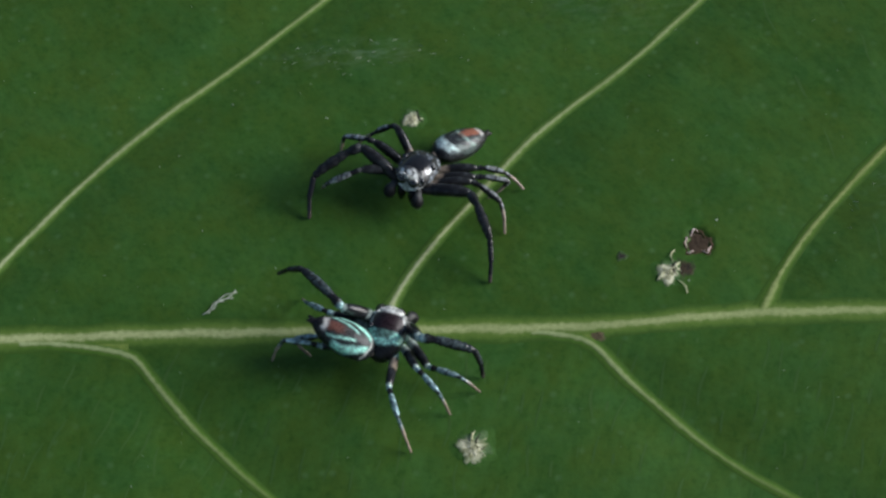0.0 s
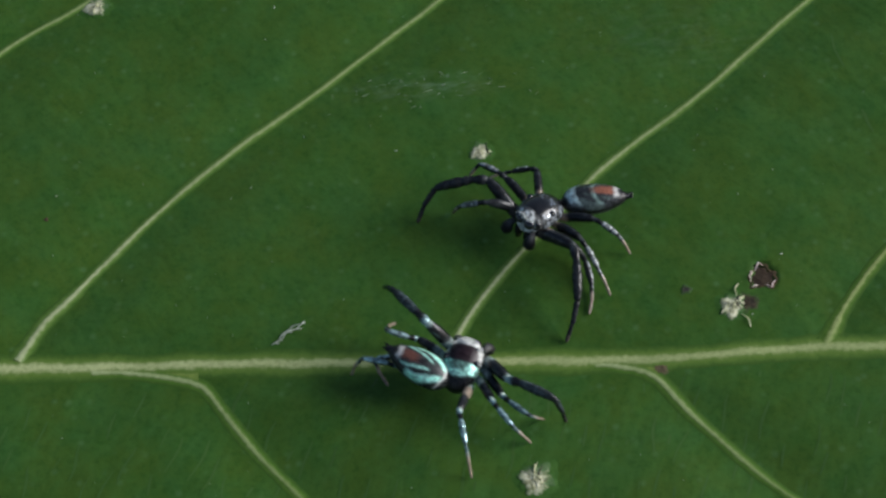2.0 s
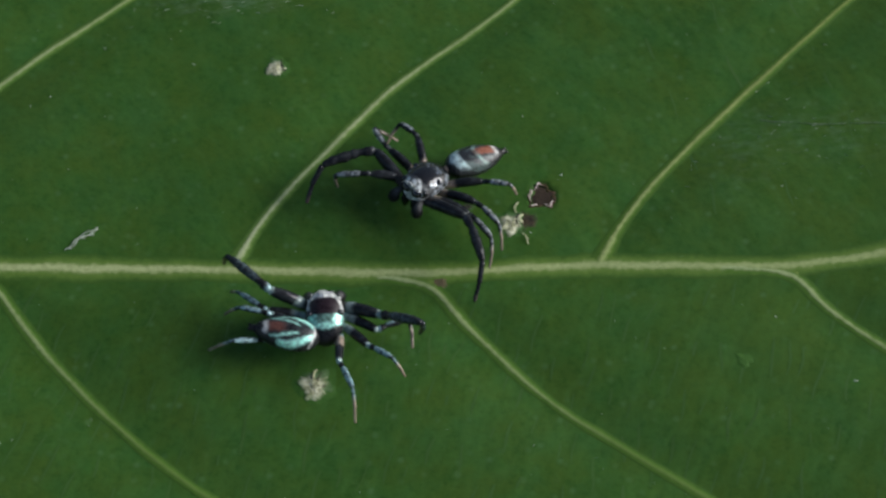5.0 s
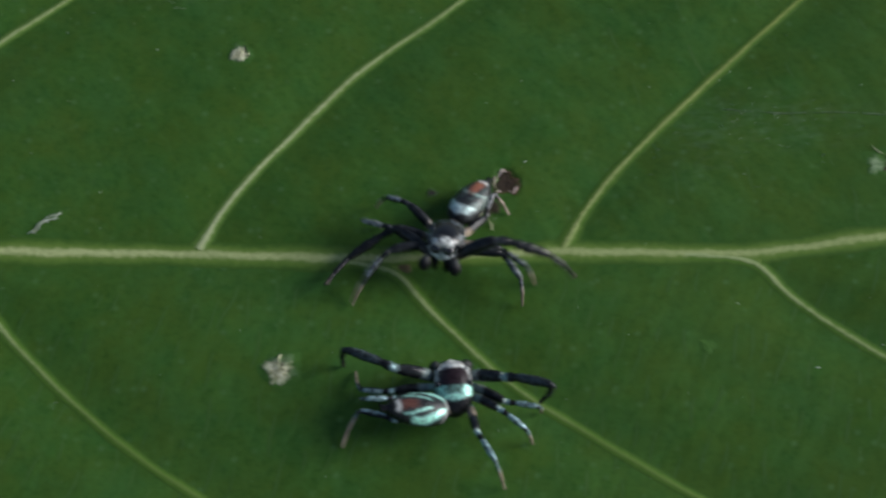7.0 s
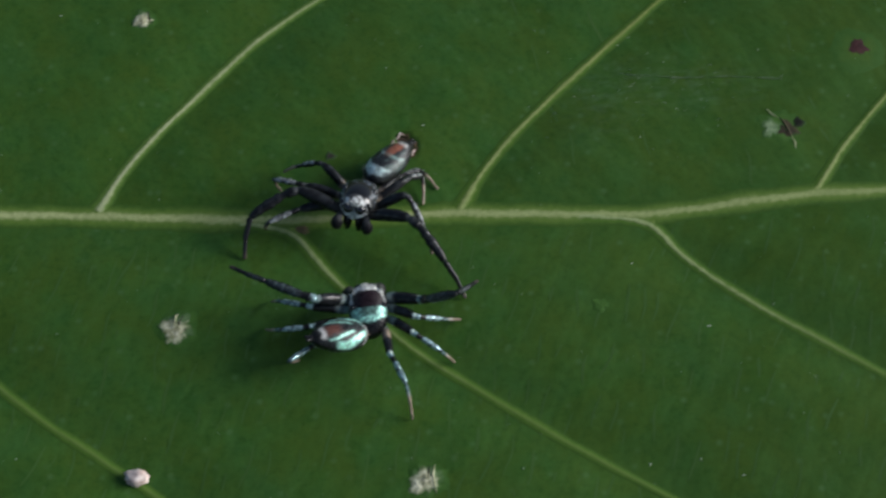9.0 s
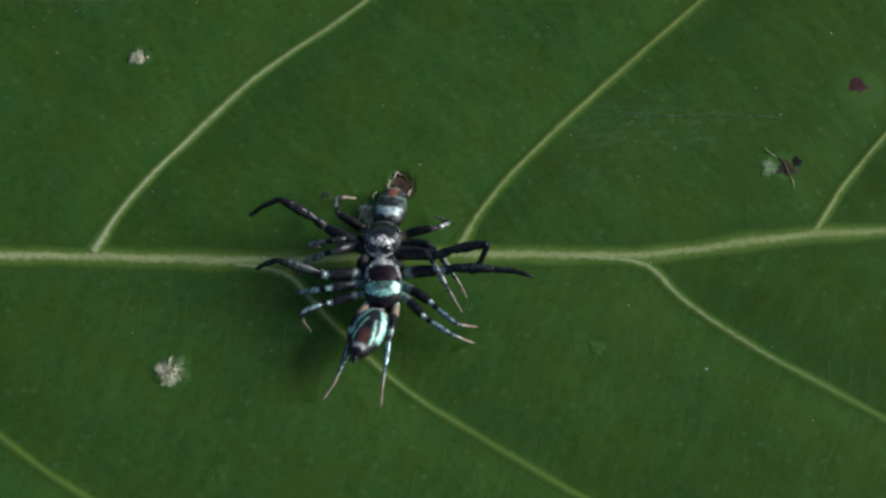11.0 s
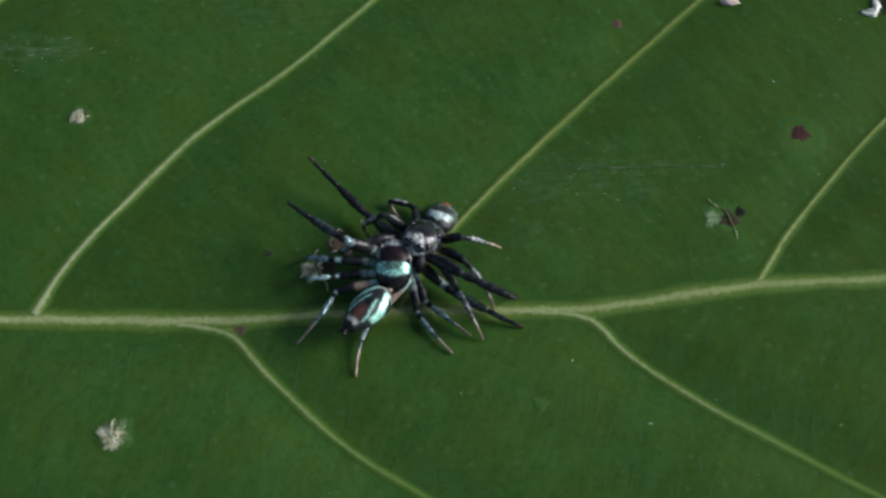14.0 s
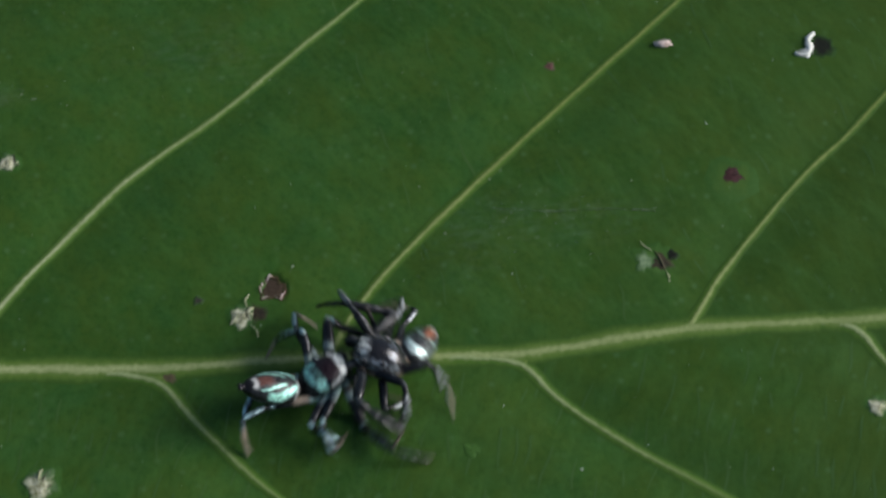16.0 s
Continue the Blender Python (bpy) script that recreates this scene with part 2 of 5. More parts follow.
FOLD = mottled("white_torn_skin", (0.50, 0.50, 0.42), (0.86, 0.86, 0.80), 0.4)
FLUFF = mottled("greyish_silk", (0.16, 0.20, 0.13), (0.50, 0.54, 0.46), 0.3)
THREAD = mottled("faint_silk", (0.05, 0.10, 0.04), (0.19, 0.24, 0.16), 0.5)
PINKISH = mottled("pinkish_husk", (0.42, 0.30, 0.25), (0.80, 0.70, 0.64), 0.4)
DUST = mottled("pale_dust", (0.12, 0.18, 0.10), (0.36, 0.42, 0.32), 0.8)
LITTER = mottled("leaf_litter", (0.016, 0.010, 0.005), (0.060, 0.038, 0.020), 25, 0.85, 4)


# ---- mesh helpers (in millimetres) ----
def mesh_of(name, bm, mat, smooth=True):
    bm.transform(Matrix.Scale(MM, 4))
    me = bpy.data.meshes.new(name)
    bm.to_mesh(me)
    bm.free()
    me.materials.append(mat)
    if smooth:
        me.shade_smooth()
    return me


def part(name, bm, mat, parent, label="", at=None, smooth=True):
    ob = new(name, mesh_of(name, bm, mat, smooth))
    ob.parent = parent
    if at is not None:
        ob.matrix_basis = at
    return tagged(ob, label)


def loft(bm, rings, sides=14, power=2.0, paint=None):
    """A closed skin over rings (centre, across, up, half width, half height), with rounded poles at both ends."""
    layer = bm.verts.layers.float_color.get("pigment") or bm.verts.layers.float_color.new("pigment")
    loops = []

    def add(p):
        v = bm.verts.new(p)
        v[layer] = paint(v.co) if paint else (0.02, 0.02, 0.02, 0)
        return v

    for c, ax, up, a, b in rings:
        loop = []
        for i in range(sides):
            t = 2 * math.pi * i / sides
            ct, st = math.cos(t), math.sin(t)
            x = math.copysign(abs(ct) ** (2 / power), ct) * a
            y = math.copysign(abs(st) ** (2 / power), st) * b
            loop.append(add(Vector(c) + Vector(ax) * x + Vector(up) * y))
        loops.append(loop)
    for p, q in zip(loops, loops[1:]):
        for i in range(sides):
            j = (i + 1) % sides
            bm.faces.new((p[i], p[j], q[j], q[i]))
    for loop, flip, c in ((loops[0], True, rings[0][0]), (loops[-1], False, rings[-1][0])):
        pole = add(Vector(c))
        for i in range(sides):
            j = (i + 1) % sides
            bm.faces.new((loop[j], loop[i], pole) if flip else (loop[i], loop[j], pole))
    bmesh.ops.recalc_face_normals(bm, faces=bm.faces)
    return bm


def tube(bm, path, radii, sides=10, flat=1.0, paint=None):
    """A limb along points of the x-z plane, radii at each; flat squeezes it sideways."""
    rings = []
    for i, p in enumerate(path):
        a, b = Vector(path[max(i - 1, 0)]), Vector(path[min(i + 1, len(path) - 1)])
        d = (b - a).normalized()
        across = Vector((0, 1, 0))
        rings.append((p, across, d.cross(across) * -1, radii[i] * flat, radii[i]))
    return loft(bm, rings, sides, 2.0, paint)


def spline(points, step):
    """A smooth line through the points, in steps of about that many millimetres."""
    pts = [Vector((*p, 0)) if len(p) == 2 else Vector(p) for p in points]
    pts = [pts[0] * 2 - pts[1]] + pts + [pts[-1] * 2 - pts[-2]]
    out = []
    for p0, p1, p2, p3 in zip(pts, pts[1:], pts[2:], pts[3:]):
        n = max(2, int((p2 - p1).length / step))
        for i in range(n):
            t = i / n
            out.append(0.5 * ((2 * p1) + (p2 - p0) * t + (2 * p0 - 5 * p1 + 4 * p2 - p3) * t * t + (3 * p1 - p0 - 3 * p2 + p3) * t ** 3))
    return out + [pts[-2]]


# ---- the leaf: where its ribs run (x along the midrib, y across) ----
MIDLINE = [(-118, 1.5), (-70, 0.2), (-40, -0.3), (-23, -0.6), (-7, -0.85), (0.4, -1.0), (12, -1.28), (17, -1.0), (22.4, -0.78), (28.7, -0.88),
           (34, -0.83), (39.3, -0.08), (45, 0.67), (51, 0.95), (57, 1.1), (75, 2.0), (100, 4.5), (128, 9)]
SIDE_VEINS = {
    "up": [
        [(-49, 0.2), (-46.5, 4.4), (-42, 10.5), (-36.5, 16.5), (-30, 23.9), (-24, 28.4), (-16, 36), (-8, 45)],
        [(-26.4, 0.0), (-25.0, 2.65), (-23.5, 4.48), (-18.8, 10.38), (-13.9, 15.3), (-9.12, 19.45), (-4.6, 23.65), (0.0, 28.1), (8, 37), (15, 46)],
        [(-0.4, -0.6), (0.8, 1.9), (2.3, 4.3), (4.97, 7.72), (9.27, 12.83), (15.2, 18.0), (20.5, 23.3), (28, 31), (37, 42)],
        [(22.1, -0.5), (23.4, 2.0), (25.3, 4.8), (29.1, 9.2), (33.9, 14.3), (40.3, 20.9), (46.1, 26.7), (53, 34.5), (60, 44)],
        [(44.5, 0.8), (45.8, 2.9), (47.25, 5.1), (52.65, 11.72), (56.3, 15.3), (59.2, 18.5), (67, 27), (75, 38)],
        [(66, 1.6), (68, 5), (74, 12), (82, 20), (90, 30)],
    ],
    "down": [
        [(-45, -0.3), (-41, -0.7), (-39.3, -2.2), (-35, -7.5), (-30, -12.5), (-22, -19), (-10, -28)],
        [(-21.8, -0.85), (-20.0, -1.02), (-18.2, -1.30), (-16.5, -1.68), (-15.3, -2.10), (-14.55, -2.75), (-12.6, -5.5), (-10.1, -8.5), (-6.6, -12.1), (-3.1, -15.2), (0.5, -17.8), (9, -24), (20, -32)],
        [(6.2, -1.18), (8.2, -1.38), (10.0, -1.72), (11.3, -2.10), (12.15, -2.75), (12.9, -3.75), (14.6, -5.9), (18.7, -10.2), (23.1, -13.5), (28.0, -16.9), (34.1, -20.7), (46, -28)],
        [(29.4, -0.90), (31.4, -1.00), (32.7, -1.20), (33.85, -1.60), (34.65, -2.35), (35.9, -4.0), (39.3, -6.9), (42.1, -8.9), (44.7, -10.6), (48.8, -13.3), (58, -19), (70, -27)],
        [(52.5, 0.95), (54.2, 0.8), (55.3, -0.1), (56.5, -2.2), (60, -6), (68, -12), (80, -19)],
    ],
}


def half_width(x):
    """How far the blade reaches beside the midrib."""
    u = (x - 5) / 125
    return 60 * max(0.0, 1 - abs(u) ** 2.6) ** 0.62


LINES = [np.array([p[:2] for p in spline(pts, 1.5)]) for pts in [MIDLINE] + SIDE_VEINS["up"] + SIDE_VEINS["down"]]


def vein_distance(x, y):
    """Distance from points (arrays) to the nearest rib."""
    best = np.full(x.shape, 1e9)
    for line in LINES:
        for (x0, y0), (x1, y1) in zip(line[:-1], line[1:]):
            dx, dy = x1 - x0, y1 - y0
            t = np.clip(((x - x0) * dx + (y - y0) * dy) / (dx * dx + dy * dy + 1e-9), 0, 1)
            best = np.minimum(best, (x - x0 - t * dx) ** 2 + (y - y0 - t * dy) ** 2)
    return np.sqrt(best)


def sheet_height(x, y):
    """Height of the blade: it swells a little between the ribs and droops at its rim."""
    d = vein_distance(x, y)
    swell = 0.30 * (1 - np.exp(-(d / 2.6) ** 2)) - 0.10
    far = np.clip(np.abs(y) - 34, 0, None)
    return swell + 0.06 * np.sin(0.33 * x + 0.21 * y) * np.sin(0.27 * y - 0.1 * x) - 0.006 * far ** 2


GRID_X, GRID_Y = np.arange(-40, 70.1, 0.5), np.arange(-30, 40.1, 0.5)
GRID_Z = sheet_height(*np.meshgrid(GRID_X, GRID_Y, indexing="ij"))


def height_at(x, y):
    """The blade's height at a spot, from a grid of half a millimetre."""
    u, v = (x + 40) * 2, (y + 30) * 2
    i, j = min(max(int(u), 0), GRID_Z.shape[0] - 2), min(max(int(v), 0), GRID_Z.shape[1] - 2)
    u, v = u - i, v - j
    return float((GRID_Z[i, j] * (1 - v) + GRID_Z[i, j + 1] * v) * (1 - u) + (GRID_Z[i + 1, j] * (1 - v) + GRID_Z[i + 1, j + 1] * v) * u)


HOLES = [(18.6, 4.15, 0.72, 3, 0.13), (17.5, 2.5, 0.30, 5, 0.12)]  # x, y, radius, seed, raggedness


def ragged(seed, t, depth=0.16):
    return 1 + depth * (math.sin(3 * t + seed) + 0.7 * math.sin(5 * t + 2.1 * seed) + 0.6 * math.sin(9 * t + 1.3 * seed)
                        + 0.5 * math.sin(14 * t + seed * seed))


def build_blade(leaf):
    xs = np.concatenate([np.arange(-118, -34, 4.0), np.arange(-34, 66, 0.42), np.arange(66, 129, 4.0)])
    ys = np.concatenate([np.arange(-60, -26, 4.0), np.arange(-26, 36, 0.42), np.arange(36, 61, 4.0)])
    X, Y = np.meshgrid(xs, ys, indexing="ij")
    Y = Y * np.array([half_width(x) / 60 if abs(x - 15) > 52 else 1.0 for x in xs])[:, None].clip(0.01, 1)
    nx, ny = X.shape
    X, Y = X.ravel(), Y.ravel()
    inside = np.zeros(X.shape, bool)
    for hx, hy, r, seed, rag in HOLES:
        d, t = np.hypot(X - hx, Y - hy), np.arctan2(Y - hy, X - hx)
        edge = np.array([r * ragged(seed, q, rag) for q in t])
        near = (d > 1e-6) & (np.abs(d - edge) < 0.24)
        X[near], Y[near] = hx + edge[near] * np.cos(t[near]), hy + edge[near] * np.sin(t[near])
        inside |= (d < edge) & ~near
    Z = sheet_height(X, Y)
    idx = np.arange(nx * ny).reshape(nx, ny)
    quads = np.stack([idx[:-1, :-1], idx[1:, :-1], idx[1:, 1:], idx[:-1, 1:]], -1).reshape(-1, 4)
    quads = quads[~inside[quads].any(1)]
    me = bpy.data.meshes.new("blade")
    me.from_pydata((np.stack([X, Y, Z], 1) * MM).tolist(), [], quads.tolist())
    me.materials.append(LEAF)
    me.shade_smooth()
    ob = new("blade", me)
    ob.parent = leaf
    solid = ob.modifiers.new("thickness", "SOLIDIFY")
    solid.thickness, solid.offset = 0.28 * MM, -1
    return tagged(ob, "glossy dark green leaf blade with small holes")


def build_vein(leaf, name, points, w0, w1, mat, label):
    """A low rounded rib that tapers from half width w0 to w1, with margins that pass into the blade."""
    line = spline(points, 0.6)
    rnd = random.Random(round(points[0][0] * 10))
    phase, n = rnd.random() * 6, len(line)
    across = (-2.6, -1.9, -1.3, -0.85, -0.4, 0.0, 0.4, 0.85, 1.3, 1.9, 2.6)
    xs, ys, rise = np.zeros((n, 11)), np.zeros((n, 11)), np.zeros((n, 11))
    for i, p in enumerate(line):
        d = (line[min(i + 1, n - 1)] - line[max(i - 1, 0)]).normalized()
        w = (w0 + (w1 - w0) * i / (n - 1)) * (1 + (0.0 if name == "midrib" else 0.6 * math.exp(-i * 0.6 / (4.0 if points[-1][1] < 0 else 1.6))))
        w *= 1 + 0.07 * math.sin(i * 0.7 + phase) + 0.08 * math.sin(i * 0.23 + 2 * phase) + rnd.uniform(-0.06, 0.06)
        shift = 0.06 * w0 * math.sin(i * 0.9 + 3 * phase)
        for k, s in enumerate(across):
            xs[i, k], ys[i, k] = p.x - d.y * (s * w + shift), p.y + d.x * (s * w + shift)
            rise[i, k] = 0.22 * w * max(0.0, 1 - (s / 1.2) ** 2) + (-0.03 if abs(s) > 2.5 else 0.02)
    zs = sheet_height(xs, ys) + rise
    bm = bmesh.new()
    layer, reach_out = bm.verts.layers.float.new("rim"), bm.verts.layers.float.new("along")
    rows = []
    for i in range(n):
        row = []
        for k, s in enumerate(across):
            v = bm.verts.new((xs[i, k], ys[i, k], zs[i, k]))
            v[layer] = abs(s) / 2.6
            v[reach_out] = min(1.0, i * 0.6 / (250 if name == "midrib" else 30))
            row.append(v)
        rows.append(row)
    for p, q in zip(rows, rows[1:]):
        for a, b2, c, e2 in zip(p, p[1:], q[1:], q):
            bm.faces.new((a, e2, c, b2))
    bmesh.ops.recalc_face_normals(bm, faces=bm.faces)
    return part(name, bm, mat, leaf, label)


def build_web(leaf, points):
    """Pale tissue in the narrow angle between the midrib and a side vein that leaves it."""
    mid = LINES[0]
    line = [p for p in spline(points, 0.4) if p.x < points[0][0] + 9.5]
    line = [p for i, p in enumerate(line) if p.y > float(np.interp(p.x, mid[:, 0], mid[:, 1])) - 1.5]
    bm = bmesh.new()
    rows = []
    for p in line:
        top = float(np.interp(p.x, mid[:, 0], mid[:, 1]))
        rows.append([bm.verts.new((p.x, y, height_at(p.x, y) + (0.03 if 0 < k < 4 else -0.02))) for k, y in enumerate(np.linspace(top, p.y, 5))])
    for a, b in zip(rows, rows[1:]):
        for k in range(4):
            bm.faces.new((a[k], a[k + 1], b[k + 1], b[k]))
    return part("vein_web", bm, WEB, leaf, "yellow-green tissue in the angle of a side vein")


def build_fine_veins(leaf):
    """Hair-fine wavy veins that run from side vein to side vein, leaning to the leaf's base on their way out."""
    rnd = random.Random(23)
    verts, faces, heads = [], [], []
    for side in (-1, 1):
        x = -36.0 if side < 0 else 24.0
        while x < 70:
            x += rnd.uniform(0.8, 1.8) if side < 0 else rnd.uniform(3.0, 7.0)
            y = rnd.uniform(0.5, 6.0)
            while y < (24 if side < 0 else 34):
                long = rnd.uniform(1.0, 3.6)
                px, py, lean, n = x - 0.27 * y, y, rnd.uniform(0.12, 0.38), int(long / 0.35)
                phase, w = rnd.uniform(0, 6.28), rnd.uniform(0.05, 0.11)
                for i in range(n):
                    yy = float(np.interp(px, LINES[0][:, 0], LINES[0][:, 1])) + side * (py + 0.5)
                    half = w * math.sin(math.pi * (i + 0.5) / n) ** 0.5
                    heads += [(px - half, yy), (px + half, yy)]
                    if i:
                        k = len(heads) - 4
                        faces.append((k, k + 1, k + 3, k + 2))
                    px -= (lean + 0.25 * math.sin(i * 0.55 + phase) * math.sin(i * 0.21 + 2 * phase)) * 0.35
                    py += 0.35
                y += long + rnd.uniform(0.3, 3.0)
    zs = sheet_height(np.array([h[0] for h in heads]), np.array([h[1] for h in heads])) + 0.006
    me = bpy.data.meshes.new("venation")
    me.from_pydata([(x * MM, y * MM, float(z) * MM) for (x, y), z in zip(heads, zs)], [], faces)
    me.materials.append(FINE)
    me.shade_smooth()
    ob = new("venation", me)
    ob.parent = leaf
    return tagged(ob, "hair-fine pale green veins", kind="stuff")


def patch(bm, x, y, r, seed, depth=0.2, rise=0.05, rough=0.0, rings=5, sides=28, inner=0.0):
    """A thin ragged scab on the blade, thicker in its middle; inner leaves its middle open."""
    rnd = random.Random(seed)
    layer = bm.verts.layers.float.new("rim")
    loops = []
    for k in range(rings + 1):
        f = inner + (1 - inner) * k / rings
        loop = []
        for i in range(sides):
            t = 2 * math.pi * i / sides
            q = max(f, 0.02) * r * (1 + (ragged(seed, t, depth) - 1) * f)
            px, py = x + q * math.cos(t), y + q * math.sin(t)
            z = height_at(px, py) + 0.012 + rise * (1 - f * f) + (rnd.uniform(-1, 1) * rough * (1 - 0.7 * f) if k < rings else -0.03)
            loop.append(bm.verts.new((px, py, z)))
            loop[-1][layer] = k / rings
        loops.append(loop)
    for p, q in zip(loops, loops[1:]):
        for i in range(sides):
            j = (i + 1) % sides
            bm.faces.new((p[i], q[i], q[j], p[j]))
    if inner == 0:
        bm.faces.new(loops[0])
    return bm


def strand(bm, points, w, seed, lift):
    """A ragged strip along points of the blade, arched a little off it."""
    rnd = random.Random(seed)
    line = spline(points, 0.12)
    rings = []
    for i, p in enumerate(line):
        d = (line[min(i + 1, len(line) - 1)] - line[max(i - 1, 0)]).normalized()
        k = i / (len(line) - 1)
        c = Vector((p.x, p.y, height_at(p.x, p.y) + 0.04 + lift * math.sin(math.pi * k)))
        rings.append((c, Vector((-d.y, d.x, 0)), Vector((0, 0, 1)), w * rnd.uniform(0.55, 1.2) * (0.35 + 0.65 * math.sin(math.pi * min(max(k, 0.08), 0.92))), w * 0.45))
    return loft(bm, rings, 8)


def shreds(bm, x, y, r, seed, count, thick=0.07):
    """Torn fibres that lie over a wound."""
    rnd = random.Random(seed)
    for _ in range(count):
        t, q = rnd.uniform(0, 6.28), r * rnd.uniform(0.0, 0.75)
        px, py = x + q * math.cos(t), y + q * math.sin(t)
        u, n = rnd.uniform(0, 6.28), r * rnd.uniform(0.3, 0.8)
        z = height_at(px, py) + 0.1
        w = thick * rnd.uniform(0.6, 1.5)
        ax = Vector((-math.sin(u), math.cos(u), 0))
        rings = []
        for k in range(5):
            f = k / 4
            c = Vector((px + math.cos(u) * n * (f - 0.5), py + math.sin(u) * n * (f - 0.5), z + 0.10 * r * math.sin(3.1 * f) * rnd.uniform(0.3, 1)))
            rings.append((c, ax, Vector((0, 0, 1)), w * (1.05 - 0.8 * abs(f - 0.4)), w * 0.5))
        loft(bm, rings, 6)
    return bm


def build_leaf():
    leaf = tagged(new("leaf"), "broad glossy dark green leaf with yellow-green veins and insect damage", "leaf")
    build_blade(leaf)
    build_vein(leaf, "midrib", MIDLINE, 0.54, 0.31, MIDRIB, "thick yellow-green midrib")
    for pts in SIDE_VEINS["up"]:
        dim = pts[0][0] > 40
        build_vein(leaf, "side_vein", pts, 0.17 if dim else 0.22, 0.10, VEIN_GOLD if pts[0][0] > 20 else VEIN, "")
    for pts in SIDE_VEINS["down"]:
        build_vein(leaf, "side_vein", pts, 0.22, 0.12, VEIN_DIM, "")
        build_web(leaf, pts)
    build_fine_veins(leaf)
    # torn rims of the holes, curled up along part of the edge
    for k, spans, w, mat in ((0, ((1.5, 2.3), (2.5, 3.6), (3.9, 4.3), (5.0, 6.0)), 0.042, PINKISH), (1, ((1.8, 4.4),), 0.09, DRY)):
        x, y, r, seed, rag = HOLES[k]
        if k == 0:
            part("dead_edge", patch(bmesh.new(), x, y, r * 1.26, seed, 0.14, 0.0, 0.01, 3, 40, 0.80), BROWN, leaf, "brown dead tissue round a chewed hole")
        for a0, a1 in spans:
            pts = [(x + r * 1.04 * ragged(seed, t, rag) * math.cos(t), y + r * 1.04 * ragged(seed, t, rag) * math.sin(t)) for t in np.linspace(a0, a1, 14)]
            part("torn_rim", strand(bmesh.new(), pts, w, seed, 0.10), mat, leaf, "pale torn rim of a chewed hole")
    # a white fold of torn skin beside a dark spot
    part("dark_spot", patch(bmesh.new(), 55.35, 22.35, 1.15, 41, 0.12, 0.0, 0.0), DARK_SPOT, leaf, "dark green spot beside a torn fold")
    fold = strand(bmesh.new(), [(55.0, 23.5), (54.6, 23.1), (54.48, 22.7), (54.58, 22.25), (54.35, 21.75), (53.95, 21.62), (53.5, 21.85)], 0.25, 5, 0.05)
    part("torn_fold", fold, FOLD, leaf, "white curled fold of torn skin")
    part("torn_fold", patch(bmesh.new(), 54.25, 21.85, 0.40, 6, 0.2, 0.14, 0.03, 4, 24), FOLD, leaf)
    # chewed pale spots
    for x, y, r, seed, count in ((1.7, 14.25, 0.72, 2, 6), (4.9, -9.2, 1.08, 4, 8), (19.8, -19.5, 1.05, 7, 8), (16.75, 2.25, 0.85, 11, 6),
                                 (-23.9, 27.5, 0.9, 15, 10), (55.5, -5.3, 0.7, 17, 10)):
        part("yellow_halo", patch(bmesh.new(), x, y, r * 1.35, seed + 1, 0.12, 0.02, 0.0), HALO, leaf)
        part("chewed_spot", patch(bmesh.new(), x, y, r * 1.1, seed, 0.13, 0.06, 0.03, 8, 36), FADED, leaf, "faded skin of a chewed spot")
        part("scab", patch(bmesh.new(), x - 0.15 * r, y - 0.15 * r, r * 0.92, seed + 2, 0.13, 0.12, 0.05, 8, 36), SCAB, leaf, "pale shredded scab")
        part("skin_shred", shreds(bmesh.new(), x, y, r, seed, count // 2, 0.04), DRY, leaf)
    part("yellow_halo", patch(bmesh.new(), 30.5, -7.7, 0.55, 13, 0.2, 0.02, 0.01), HALO, leaf)
    part("yellow_halo", patch(bmesh.new(), 42.6, 5.8, 1.3, 12, 0.2, 0.02, 0.01), HALO, leaf)
    part("chewed_spot", patch(bmesh.new(), 42.15, 5.6, 0.85, 33, 0.25, 0.03, 0.01), FADED, leaf, "faded green patch beside a brown scar")
    part("yellow_halo", patch(bmesh.new(), 48.2, 11.7, 2.0, 14, 0.06, 0.01, 0.0), YELLOWED, leaf)
    # loose shreds of skin round the wounds
    for pts, w, mat in (([(17.0, 2.9), (16.9, 3.3), (17.15, 3.7)], 0.06, DRY), ([(17.2, 1.6), (17.6, 1.2), (17.7, 0.7)], 0.05, DRY),
                        ([(16.0, 1.6), (16.3, 2.0), (16.8, 2.2)], 0.09, DRY), ([(3.9, -8.7), (4.5, -9.0), (4.7, -9.9)], 0.05, DRY), ([(4.9, -8.2), (4.7, -9.0), (5.5, -9.9)], 0.05, DRY),
                        ([(20.3, -18.6), (20.2, -19.4), (20.4, -20.4)], 0.07, DRY)):
        part("skin_shred", strand(bmesh.new(), pts, w, round(pts[0][0] * 7), 0.08), mat, leaf)
    for pts, w in (([(5.2, -8.4), (4.95, -9.0), (5.1, -9.6), (4.9, -10.0)], 0.07), ([(4.95, -9.0), (4.5, -8.75)], 0.06), ([(5.1, -9.5), (5.5, -9.3)], 0.05),
                   ([(20.0, -18.7), (19.9, -19.4), (20.15, -20.2)], 0.08), ([(2.0, 14.9), (2.05, 14.3), (2.3, 13.9)], 0.06), ([(17.2, 2.9), (16.95, 2.4), (17.2, 1.9)], 0.10)):
        part("slit", strand(bmesh.new(), pts, w, round(pts[0][1] * 5), 0.06), CRACK, leaf, "dark slit in a chewed spot")
